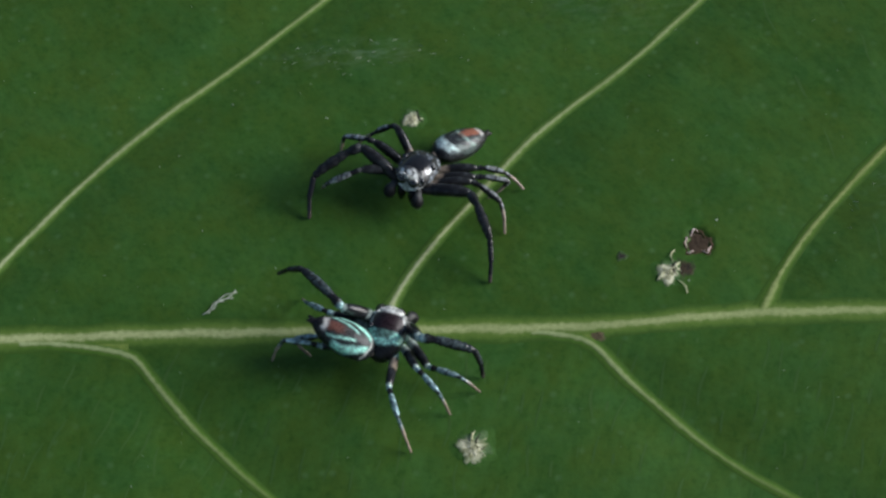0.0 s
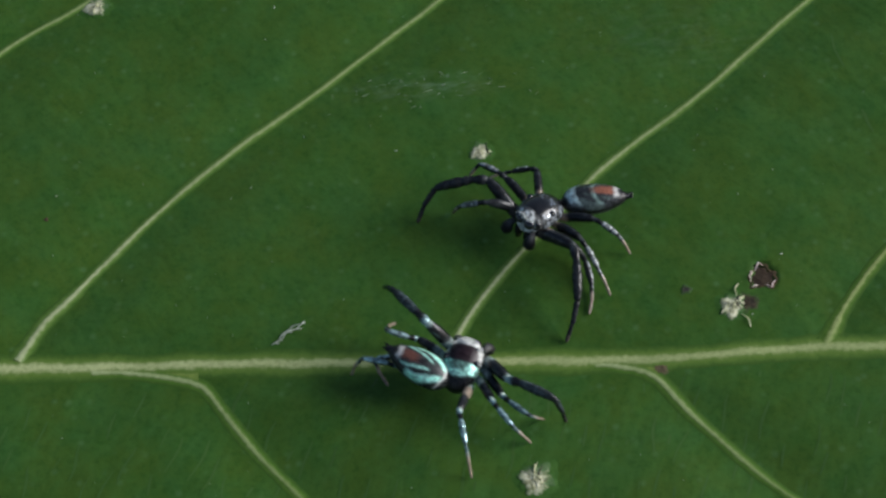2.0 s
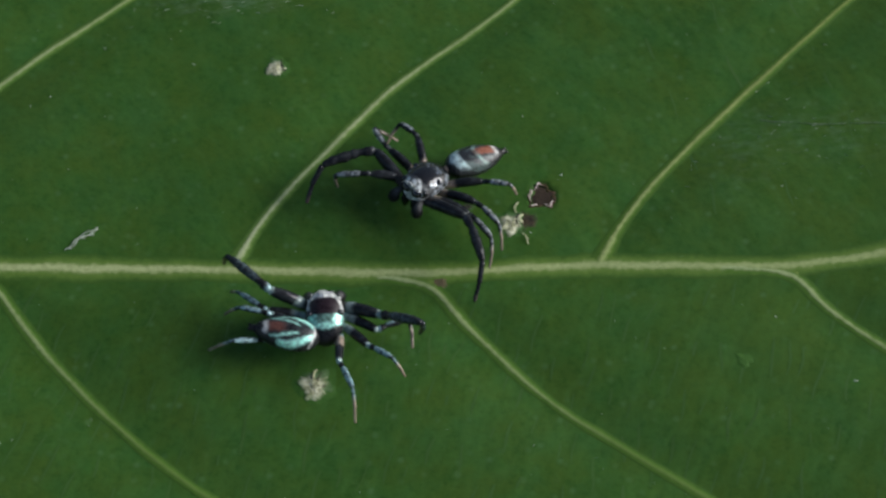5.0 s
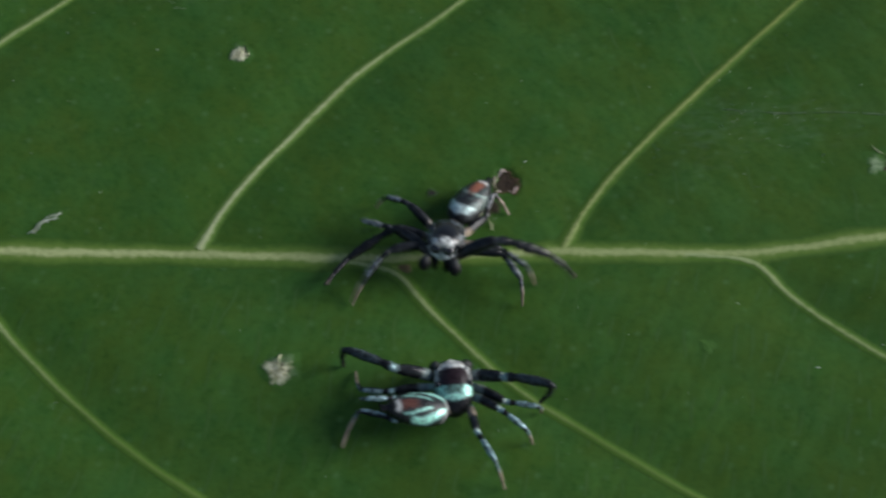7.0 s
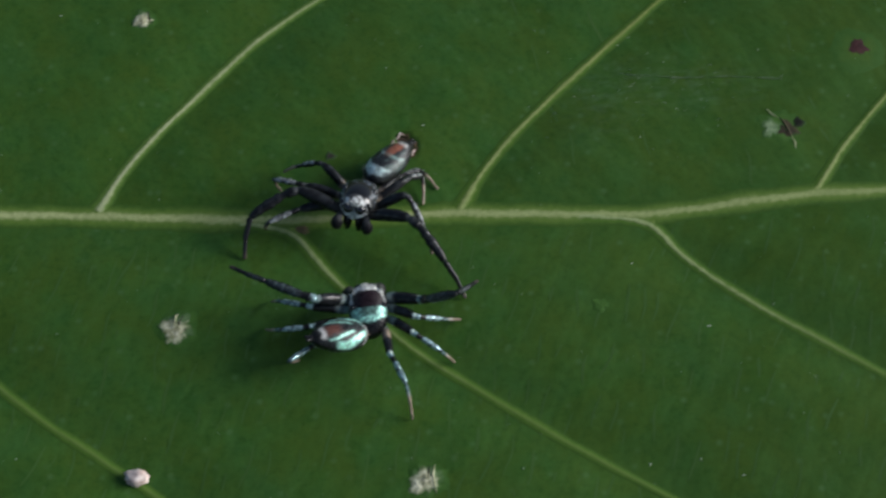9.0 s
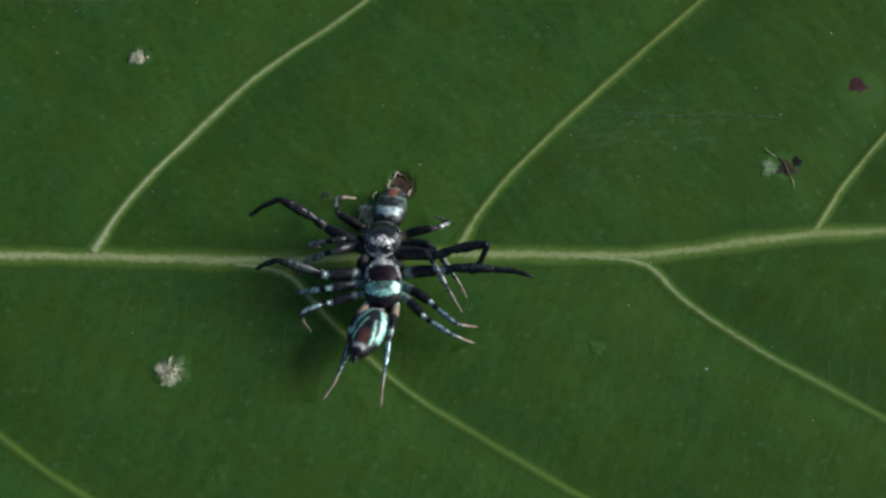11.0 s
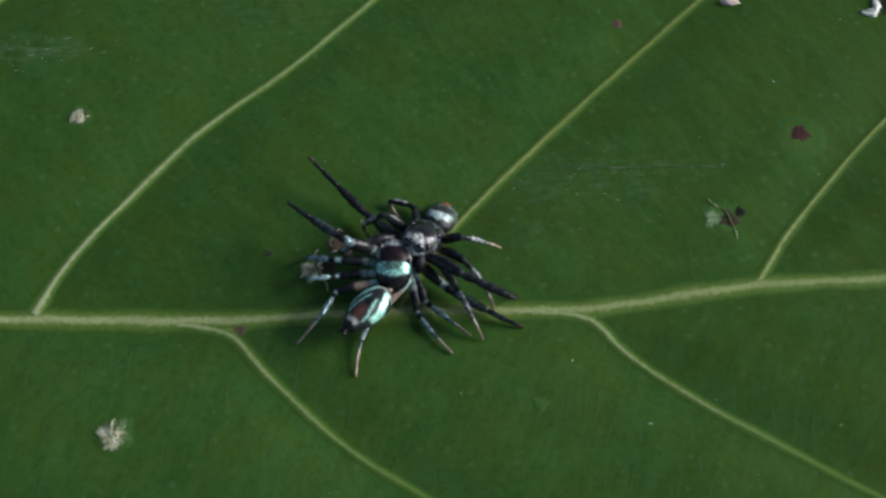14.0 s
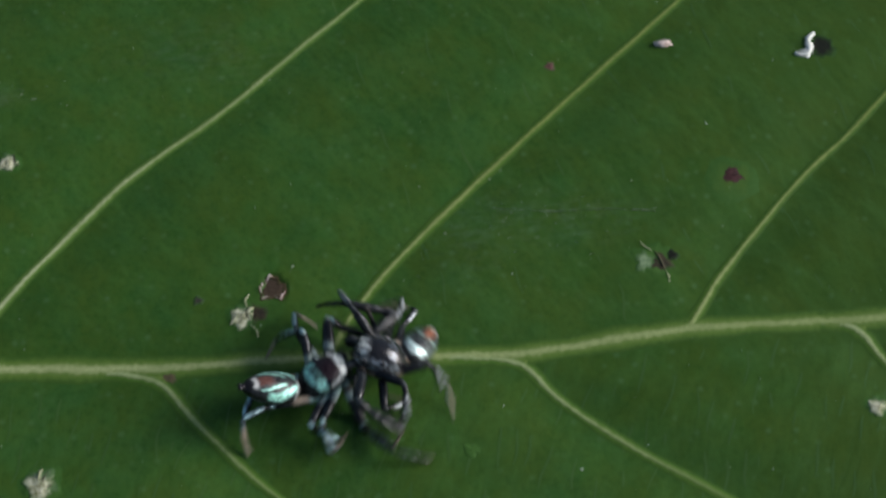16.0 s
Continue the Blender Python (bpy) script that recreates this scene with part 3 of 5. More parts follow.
    for pts, w, mat, label in (([(42.7, 6.3), (43.0, 5.9), (43.15, 5.4), (43.3, 4.9)], 0.08, OLD, "brown ridge of an old scar"),
                               ([(43.35, 4.9), (43.5, 4.4), (43.5, 4.0)], 0.035, DRY, ""), ([(41.9, 7.05), (42.1, 6.7), (42.5, 6.4)], 0.035, DRY, "")):
        part("scar_ridge", strand(bmesh.new(), pts, w, round(pts[0][1] * 5), 0.03), mat, leaf, label)
    # dead flecks
    for x, y, r, seed in ((14.0, 3.4, 0.42, 21), (48.3, 12.0, 0.84, 22), (37.05, 21.25, 0.44, 23), (12.25, -1.75, 0.70, 24), (-23.0, 28.7, 0.5, 25),
                          (17.55, 2.40, 0.86, 26), (43.05, 5.5, 0.88, 28), (43.85, 6.0, 0.50, 27), (-25.6, 10.2, 0.18, 29)):
        part("dead_fleck", patch(bmesh.new(), x, y, r, seed, 0.18, 0.03, 0.02, 3, 20), PURPLE if seed == 21 else PINK_DOT if seed == 23 else DARK_SPOT if seed == 27 else DOT if seed == 22 else ROT if seed == 26 else TANNED if seed == 24 else SCAR if seed == 28 else BROWN, leaf)
    return leaf


def build_fluff():
    """A wisp of white silk that lies on the leaf."""
    bm = bmesh.new()
    for k, (pts, w) in enumerate((([(-11.0, 0.50), (-10.55, 0.80), (-10.35, 1.20), (-9.85, 1.45), (-9.45, 1.60), (-9.05, 2.10)], 0.060), ([(-10.75, 0.70), (-10.35, 0.85), (-10.15, 1.30), (-9.75, 1.35)], 0.050),
                                  ([(-10.1, 1.45), (-9.7, 1.75), (-9.35, 1.85), (-9.0, 1.95)], 0.045), ([(-10.9, 0.62), (-10.5, 0.62)], 0.040), ([(-9.5, 1.5), (-9.2, 1.6)], 0.035))):
        strand(bm, pts, w, 30 + k, 0.03)
    return tagged(new("silk_fluff", mesh_of("silk_fluff", bm, FLUFF)), "small wisp of white silk lying on the leaf", "silk")


def build_thread():
    """A single thread of old silk stuck to the leaf, broken in places."""
    bm = bmesh.new()
    for k, pts in enumerate(([(32.6, 10.0), (33.6, 9.80), (34.6, 9.72)], [(35.0, 9.68), (36.4, 9.55), (38.0, 9.58)], [(38.4, 9.6), (39.8, 9.62), (41.2, 9.55)], [(41.5, 9.52), (42.4, 9.45), (43.1, 9.35)])):
        strand(bm, pts, 0.030, 50 + k, 0.0)
    return tagged(new("silk_thread", mesh_of("silk_thread", bm, THREAD)), "faint white thread of old silk on the leaf", "silk")


def build_crumb(name, x, y, size, seed, label):
    bm = bmesh.new()
    bmesh.ops.create_icosphere(bm, subdivisions=3, radius=1)
    for v in bm.verts:
        f = 1 + 0.35 * noise.noise(v.co * 1.6 + Vector((seed, 0, 0))) + 0.2 * noise.noise(v.co * 4 + Vector((0, seed, 0)))
        v.co = Vector((v.co.x * size[0] * f, v.co.y * size[1] * f, v.co.z * size[2] * f))
    z = height_at(x, y)
    low = min(v.co.z for v in bm.verts)
    for v in bm.verts:
        v.co += Vector((x, y, z - low - 0.05))
    return tagged(new(name, mesh_of(name, bm, PINKISH)), label, "husk")


def build_dust():
    """Specks of dust and hair-fine scratches of silk strewn over the leaf."""
    rnd = random.Random(11)
    verts, faces = [], []
    spots = [(rnd.uniform(-32, 62), rnd.uniform(-22, 32)) for _ in range(320)]
    plain = len(spots)
    spots += [(rnd.gauss(-2, 3.5), rnd.gauss(19.5, 0.7)) for _ in range(45)] + [(rnd.gauss(35, 3.5), rnd.gauss(8.5, 1.5)) for _ in range(45)]
    zs = sheet_height(np.array([p[0] for p in spots]), np.array([p[1] for p in spots]))
    for k, ((x, y), z) in enumerate(zip(spots, zs)):
        r = 0.028 + 0.05 * rnd.random() ** 5 if k < plain else rnd.uniform(0.010, 0.02)
        long = rnd.choice((1, 1, 1, 2.5)) if k < plain else rnd.uniform(4, 16)
        t = rnd.uniform(0, 3.14) if k < plain else rnd.gauss(0.15, 0.25)
        base = len(verts)
        for i in range(6):
            a = i * math.pi / 3
            px, py = r * long * math.cos(a), r * math.sin(a)
            verts.append(((x + px * math.cos(t) - py * math.sin(t)) * MM, (y + px * math.sin(t) + py * math.cos(t)) * MM, (z - 0.01) * MM))
        verts.append((x * MM, y * MM, (z + 0.05) * MM))
        faces += [(base + i, base + (i + 1) % 6, base + 6) for i in range(6)]
    me = bpy.data.meshes.new("dust")
    me.from_pydata(verts, [], faces)
    me.materials.append(DUST)
    return tagged(new("dust", me), "pale specks of dust strewn over the leaf", "dust", kind="stuff")


def build_ground():
    bm = bmesh.new()
    bmesh.ops.create_grid(bm, x_segments=40, y_segments=40, size=1)
    for v in bm.verts:
        x, y = v.co.x, v.co.y
        v.co.x, v.co.y = math.copysign(abs(x) ** 5, x) * 400000, math.copysign(abs(y) ** 5, y) * 400000
        v.co.z = -420 + 12 * noise.noise(Vector((x * 30, y * 30, 0)))
    return tagged(new("ground", mesh_of("ground", bm, LITTER)), "brown leaf litter on the forest floor", "ground", kind="structure")


# ---- the spiders ----
BLACK = (0.009, 0.009, 0.010, 0.0)
GREY = (0.16, 0.19, 0.20, 0.25)
TEAL = (0.50, 1.0, 0.84, 0.40)
PALE = (0.84, 0.86, 0.82, 0.05)
PLUM = (0.018, 0.010, 0.012, 0.0)
RUST = (0.25, 0.095, 0.058, 0.05)
MAROON = (0.055, 0.026, 0.023, 0.0)
TAN = (0.31, 0.245, 0.185, 0.0)


def blend(a, b, f):
    f = min(max(f, 0.0), 1.0)
    return tuple(p + (q - p) * f for p, q in zip(a, b))


def soft(v, lo, hi, w):
    """1 between lo and hi, fading to 0 over w."""
    return min(max((v - lo) / w + 0.5, 0), 1) * min(max((hi - v) / w + 0.5, 0), 1)


CARAPACE = [(-1.72, 0.30, -0.25, 0.25), (-1.6, 0.55, -0.22, 0.42), (-1.3, 0.90, -0.12, 0.62), (-0.9, 1.13, 0.0, 0.77), (-0.45, 1.22, 0.07, 0.86),
            (0.0, 1.24, 0.10, 0.90), (0.45, 1.21, 0.10, 0.91), (0.85, 1.10, 0.09, 0.88), (1.15, 0.93, 0.06, 0.80), (1.36, 0.72, 0.02, 0.66),
            (1.48, 0.48, 0.0, 0.48)]


def paint_carapace(shine):
    # low shine paints the teal grey, as its sheen fades seen from the front
    teal = blend(GREY, TEAL, max(0.0, shine * 1.5 - 0.5))
    rim = 0.10 + 0.90 * max(0.0, 2 * shine - 1)
    field = PLUM if shine > 0.7 else BLACK
    bright = max(0.0, 1.8 * shine - 0.8)

    def paint(p):
        y, z = p.y, p.z
        wide = np.interp(y, [q[0] for q in CARAPACE], [q[1] for q in CARAPACE])
        u = abs(p.x) / (0.94 * wide)
        wob, speck = 0.08 * noise.noise(p * 4), min(max(0.5 + 1.3 * noise.noise(p * 6 + Vector((3, 1, 0))), 0), 1)
        c = blend(BLACK, blend(GREY, teal, 0.4), (0.25 + 0.65 * shine) * soft(z, -0.75, 0.0, 0.3) * soft(y, -1.0, 0.9, 0.5) * speck)
        top = min(max((z - 0.12 + wob) / 0.2, 0), 1)
        # half moon of shining scales behind the eye field, with a dull patch in its middle
        reach_y = -1.12 + 0.42 * u * u
        moon = top * soft(y + wob, reach_y, -0.22, 0.14) * soft(u, -1, 0.95, 0.1)
        dull = soft(u + 2.5 * wob, -1, 0.46, 0.16) * soft(y + wob, -0.78, 0.2, 0.12)
        c = blend(c, teal, moon * (0.35 + 0.65 * speck) * (1 - 0.75 * dull) * bright)
        c = blend(c, PALE, 0.85 * rim * (0.35 + 0.65 * speck) * top * soft(u + wob, 0.74, 0.98, 0.08) * soft(y, -0.05, 1.45, 0.15))
        c = blend(c, PALE, 0.95 * rim * (0.45 + 0.55 * speck) * top * soft(y + wob, 0.86, 1.42, 0.1) * soft(u, -1, 0.96, 0.1))
        c = blend(c, field, top * soft(((y - 0.31) / 0.56) ** 4 + (u / 0.80) ** 4 + 3 * wob, -9, 1.0, 0.4))
        # thin pale line round the rear slope
        c = blend(c, PALE, 0.7 * bright * soft(z + wob, -0.42, -0.30, 0.05) * soft(y, -1.6, -0.6, 0.1))
        if shine < 0.7:
            # scattered pale scales on the flanks, bluish-white highlights painted in among them
            c = blend(c, (0.50, 0.56, 0.62, 0.5), 0.62 * speck ** 2 * soft(u + wob, 0.70, 2, 0.1) * soft(y, -1.2, 0.7, 0.3) * soft(z, -0.5, 0.8, 0.2))
            # bluish reflections behind the eye field, painted as two dull silver patches
            c = blend(c, (0.30, 0.36, 0.44, 0.5), 0.60 * speck ** 2 * top * soft(y + wob, -0.80, -0.35, 0.15) * soft(u + wob, 0.10, 0.55, 0.1))
        if y > 0.8 and shine < 0.7:
            c = blend(c, PALE, 0.85 * soft(y + wob, 0.98, 2, 0.12) * min(max(0.35 + 3.2 * noise.noise(p * 4.5 + Vector((4.3, 0, 1))), 0), 1))
        if y > 1.2 and z < 0.4:
            c = blend(c, PALE, min(max(0.55 + 2.4 * noise.noise(p * 3.0 + Vector((7, 0, 0))), 0), 1))
        return c
    return paint


ABDOMEN = [(0.0, 0.22, 0.24), (0.10, 0.44, 0.42), (0.30, 0.70, 0.62), (0.65, 0.91, 0.80), (1.1, 1.04, 0.90), (1.65, 1.08, 0.94), (2.2, 1.06, 0.92), (2.75, 0.97, 0.85),
           (3.25, 0.82, 0.73), (3.68, 0.62, 0.57), (3.98, 0.43, 0.42), (4.14, 0.28, 0.29), (4.24, 0.24, 0.24), (4.4, 0.19, 0.18), (4.52, 0.09, 0.09)]


STALK, SLIM = 0.42, 0.93  # lengths of the waist and the abdomen


def paint_abdomen(shine, girth):
    band = blend(blend(GREY, PALE, 0.55), TEAL, max(0.5, 1.5 * shine - 0.5))
    end = blend(RUST, MAROON, max(0.0, shine * 1.3 - 0.5))
    bright = 1.0 if shine > 0.7 else 0.10

    def paint(p):
        t = (-p.y - STALK) * 4.3 / 4.52 / SLIM
        wide = 1.1 * girth * np.interp((-p.y - STALK) / SLIM, [q[0] for q in ABDOMEN], [q[1] for q in ABDOMEN]) + 0.02
        s = abs(p.x) / wide
        wob, speck = 0.10 * noise.noise(p * 3), min(max(0.6 + 1.0 * noise.noise(p * 5), 0), 1)
        up = min(max((p.z + 0.05) / 0.2, 0), 1)
        c = blend(BLACK, GREY, (0.10 if shine > 0.7 else 0.18) * up * speck)
        # thin grey outline of the front, then a shining band that sweeps from the front down both sides
        c = blend(c, PALE, (0.05 + 0.55 * shine * (shine > 0.7)) * up * soft(t + wob - 0.25 * s * s, 0.30, 0.42, 0.08))
        if shine < 0.7:
            c = blend(c, (0.72, 0.90, 0.87, 0.4), 0.78 * up * (0.45 + 0.55 * speck) * soft(t + wob - 0.5 * s * s, 0.20, 0.86, 0.12) * soft(s, -1, 0.80, 0.2))
            c = blend(c, band, 0.42 * up * (0.3 + 0.7 * speck) * soft(t + wob - 0.7 * s * s, 1.80, 2.05, 0.16) * soft(s, -1, 0.85, 0.1))
        sweep = 0.34 + 0.56 * min(max((t - 0.5) / 1.5, 0), 1) ** 0.7
        c = blend(c, band, bright * up * (0.6 + 0.4 * speck) * soft(s + 0.6 * wob, sweep - 0.15, sweep + 0.20, 0.10) * soft(t + wob, 0.50, 2.6, 0.25))
        # a second, inner streak, slanting outwards to the rear
        slant = 0.22 + 0.42 * min(max((t - 1.35) / 1.5, 0), 1)
        c = blend(c, band, bright * up * (0.55 + 0.45 * speck) * soft(s + 0.6 * wob, slant - 0.04, slant + 0.06, 0.08) * soft(t + wob, 1.40, 3.05, 0.3))
        c = blend(c, GREY, 0.55 * speck * soft(p.z + wob, -0.5, -0.25, 0.15) * soft(t, 0.8, 3.4, 0.5))
        c = blend(c, end, up * soft(s + wob, -1, 0.22 + 0.16 * max(t - 2.0, 0), 0.15) * soft(t + wob, 1.95 if shine < 0.7 else 2.25, 3.34, 0.5))
        c = blend(c, PALE, 0.55 * up * soft(t + wob, 3.28, 3.55, 0.15) * soft(s + wob, -1, 0.6, 0.2))
        c = blend(c, BLACK, soft(t, 3.66, 9, 0.1))
        return c
    return paint


# hip on the body, thickness, share of pale scales
LEGS = {"1": ((0.88, 0.95, -0.42), 0.42, 0.0), "2": ((1.02, 0.35, -0.48), 0.33, 0.6), "3": ((1.02, -0.35, -0.48), 0.32, 0.85), "4": ((0.85, -0.98, -0.45), 0.31, 1.0)}
# lengths of thigh, shin and foot of the dark and of the teal spider
DARK_LIMBS = {"1": (2.9, 3.4, 2.6), "2": (2.5, 2.2, 1.9), "3": (2.4, 2.1, 1.8), "4": (2.35, 1.75, 1.65)}
TEAL_LIMBS = {"1": (2.8, 3.3, 2.4), "2": (2.5, 2.0, 1.75), "3": (2.4, 1.95, 1.75), "4": (2.75, 2.2, 2.35)}


def upper_leg(length, thick, pale, shine):
    bright = max(0.0, 2 * shine - 1)

    def paint(p):
        f = p.x / length
        w = 0.04 * noise.noise(p * 5)
        c = blend(BLACK, GREY, 0.02 + 0.20 * max(0.0, noise.noise(p * 3)))
        c = blend(c, TAN, soft(f + w, -0.5, 0.20 + (0.36 * shine * shine if pale > 0.95 else 0.0), 0.08) * min(1.0, pale + 0.2 * shine))
        c = blend(c, blend(PALE, TEAL, 0.5), 0.88 * bright * (0.6 if pale == 0 else 1.0) * soft(f + w, -0.3, 0.18 if pale > 0 else 0.06, 0.06))
        # pale oval on the front of the thigh
        c = blend(c, blend(PALE, TEAL, 0.3), 0.35 * bright * (pale < 0.95) * soft(f + w, 0.22, 0.40, 0.06) * soft(p.z / thick, 0.15, 9, 0.3))
        return blend(c, blend(PALE, TEAL, 0.35 * shine), (0.03 + (0.60 if pale > 0 else 0.5) * bright) * soft(f + w, 0.965, 1.2, 0.04))
    path = [(-0.25, 0, -0.1), (0, 0, 0), (0.2 * length, 0, 0.05), (0.4 * length, 0, 0.1), (0.65 * length, 0, 0.1), (0.85 * length, 0, 0.05), (0.97 * length, 0, 0.0), (1.03 * length, 0, -0.03)]
    radii = [0.5 * thick, 0.7 * thick, 0.92 * thick, 1.0 * thick, 1.0 * thick, 0.88 * thick, 0.66 * thick, 0.35 * thick]
    return tube(bmesh.new(), refine(path, 4), [r[0] for r in refine([(r,) for r in radii], 4)], 14, 0.88, paint)


def limb_paint(length, thick, pale, shine, start, end, bow):
    """Scales of the lower leg; start and end say which stretch of it, from knee (0) to claw (1)."""
    bright = max(0.0, 2 * shine - 1)
    silver = blend((0.74, 0.80, 0.80, 0.45), (0.56, 0.84, 0.86, 0.75), bright)

    def paint(p):
        f = start + (end - start) * p.x / length
        w = 0.03 * noise.noise(p * 4)
        back = soft(p.z - bow(p.x / length), (0.30 - 0.18 * bright * (pale > 0.95)) * thick, 9, 0.10)
        speck = min(max(0.45 + 2.6 * noise.noise(p * 5.5 + Vector((9, 0, 0))), 0), 1)
        c = blend(BLACK, GREY, 0.06 * speck)
        # pale scales and a painted glossy highlight along the shin's back, dark at joints
        much = min(1.0, 1.3 * pale) * (0.62 + 0.30 * bright) + (0.02 + 0.06 * bright if pale == 0 else 0.0)
        c = blend(c, silver, much * back * (0.18 + 0.82 * speck) * (soft(f + w, 0.19, 0.56, 0.05) + 0.7 * soft(f + w, 0.60, 0.80, 0.04)))
        c = blend(c, silver, (0.05 + (0.55 if pale > 0 else 0.45) * bright) * soft(f + w, -0.2, 0.05, 0.03))
        return blend(c, TAN, (0.15 + 0.8 * pale) * soft(f + w, 0.70 if pale > 0.3 else 0.93, 1.3, 0.08))
    return paint


def hairy(radii, seed):
    """Girths made a little uneven by the hairs that lie along a joint."""
    rnd = random.Random(seed)
    return [r * rnd.uniform(0.88, 1.10) for r in radii]


def lower_leg(length, thick, pale, shine):
    """Kneecap and shin, from the knee to the ankle."""
    n = 36

    def bow(f):
        return length * float(np.interp(f, [0, 0.26, 0.32, 0.8, 1.0], [0, 0.045, 0.05, 0.03, 0.0]))
    path = [(length * i / n, 0, bow(i / n)) for i in range(n + 1)]
    radii = [thick * float(np.interp(i / n, [0, 0.05, 0.16, 0.27, 0.32, 0.5, 0.8, 0.95, 1.0], [0.6, 0.86, 0.92, 0.70, 0.80, 1.0, 0.92, 0.70, 0.5])) for i in range(n + 1)]
    return tube(bmesh.new(), path, hairy(radii, round(length * 10)), 12, 0.9, limb_paint(length, thick, pale, shine, 0.0, 0.60, bow))


def foot_leg(length, thick, pale, shine):
    """The two slender last joints, from the ankle to the claw tuft."""
    n = 30

    def bow(f):
        return length * float(np.interp(f, [0, 0.5, 1.0], [0, 0.05, 0.0]))
    path = [(length * i / n, 0, bow(i / n)) for i in range(n + 1)]
    radii = [thick * float(np.interp(i / n, [0, 0.05, 0.5, 0.56, 0.62, 0.9, 1.0], [0.5, 0.62, 0.52, 0.40, 0.44, 0.42, 0.30])) for i in range(n + 1)]
    return tube(bmesh.new(), path, hairy(radii, round(length * 10) + 5), 10, 0.9, limb_paint(length, thick, pale, shine, 0.60, 1.0, bow))


def ball(r, squash=(1, 1, 1), pigment=BLACK):
    bm = bmesh.new()
    layer = bm.verts.layers.float_color.new("pigment")
    bmesh.ops.create_uvsphere(bm, u_segments=18, v_segments=12, radius=r)
    for v in bm.verts:
        v[layer] = pigment
        v.co = Vector((v.co.x * squash[0], v.co.y * squash[1], v.co.z * squash[2]))
    return bm


def build_spider(label, shine):
    """A jumping spider, +y forward, its origin in the middle of the head shield. Returns it and its moving parts."""
    spider = tagged(new("jumping_spider"), label, "spider", group="spiders on the leaf")
    bm = loft(bmesh.new(), [((0, y, z), (1, 0, 0), (0, 0, 1), a * 0.94, b) for y, a, z, b in refine(CARAPACE, 6)], 72, 2.05, paint_carapace(shine))
    head = part("carapace", bm, SHELL if shine > 0.7 else GLOSS, spider, "boxy black head shield with plum eye field and shining band")
    rnd = random.Random(6)
    hairs = bmesh.new()
    count, white = (60, blend(PALE, GREY, 0.25)) if shine > 0.7 else (36, blend(PALE, GREY, 0.3))
    for k in range(count):
        y = rnd.uniform(0.72, 1.46)
        if shine < 0.7:
            y = rnd.uniform(1.30, 1.47)
        wide, mid, tall = (float(np.interp(y, [q[0] for q in CARAPACE], [q[i] for q in CARAPACE])) for i in (1, 2, 3))
        across = rnd.uniform(-1, 1) if y > 0.95 else rnd.choice((-1, 1)) * rnd.uniform(0.70, 0.98)
        x = across * 0.9 * wide
        z = mid + tall * math.sqrt(max(0.0, 1 - (across * 0.9 / 0.94) ** 2)) - 0.03
        lean = Vector((0.35 * across, 0.25, 1.0)).normalized()
        p0 = Vector((x, y, z))
        p1 = p0 + lean * rnd.uniform(0.12, 0.26)
        loft(hairs, [(p0, Vector((1, 0, 0)), Vector((0, 1, 0)), 0.055, 0.055), (p1, Vector((1, 0, 0)), Vector((0, 1, 0)), 0.012, 0.012)], 5, 2.0, lambda q: white)
    part("fringe", hairs, HAIR, head, "fringe of short white hairs round the front of the head")
    belly = part("sternum", ball(0.85, (0.9, 1.5, 0.45)), LIMB, spider, at=mm(0, -0.2, -0.62))
    for sx in (-1, 1):
        part("front_eye", ball(0.36), EYE, head, "large glossy black front eye", mm(sx * 0.38, 1.30, 0.22))
        part("side_eye", ball(0.20), EYE, head, at=mm(sx * 0.82, 1.06, 0.36))
        part("rear_eye", ball(0.20), EYE, head, at=mm(sx * 0.93, -0.05, 0.62))
        jaw = tube(bmesh.new(), [(0, 0, 0.2), (0, 0, -0.1), (0.05, 0, -0.5), (0.05, 0, -0.9), (0, 0, -1.0)], [0.2, 0.36, 0.34, 0.22, 0.1], 12, 0.8, lambda p: BLACK)
        part("jaw", jaw, LIMB, spider, at=mm(sx * 0.36, 1.22, -0.45, 0, 0, 90))
        bm = tube(bmesh.new(), [(0, 0, 0), (0.3, 0, 0.08), (0.52, 0, 0.0), (0.66, 0, -0.18), (0.72, 0, -0.40), (0.68, 0, -0.60), (0.64, 0, -0.72)],
                  [0.16, 0.20, 0.25, 0.36, 0.39, 0.30, 0.12], 14, 1.0, lambda p: blend(BLACK, PALE, 0.08 * soft(p.x, 0.3, 0.75, 0.1) * soft(p.z, 0.08, 1, 0.1)))
        part("palp", bm, HAIR, spider, "short black club-shaped palp", mm(sx * 0.72, 1.1, -0.42, 0, 0, 90 - sx * 18))
    girth = 0.87 if shine > 0.7 else 0.86
    bm = loft(bmesh.new(), [((0, -t * SLIM - STALK, 0), (1, 0, 0), (0, 0, 1), a * 1.1 * girth, b * 1.08 * girth) for t, a, b in refine(ABDOMEN, 5)], 64, 2.0, paint_abdomen(shine, girth))
    abdomen = part("abdomen", bm, SHELL, spider, "spindle-shaped black abdomen with shining stripes and rust-red end")
    stalk = loft(bmesh.new(), [((0, -y, 0), (1, 0, 0), (0, 0, 1), r, r * 0.9) for y, r in ((-0.25, 0.2), (0, 0.24), (0.3, 0.2), (STALK + 0.25, 0.3))], 14, 2.0, lambda p: TAN)
    part("waist", stalk, LIMB, abdomen, "thin pale waist")
    for sx in (-1, 1):
        tip = tube(bmesh.new(), [(0, 0, 0), (0.15, 0, 0), (0.32, 0, 0.02), (0.4, 0, 0.03)], [0.1, 0.11, 0.08, 0.04], 10, 1.0, lambda p: BLACK)
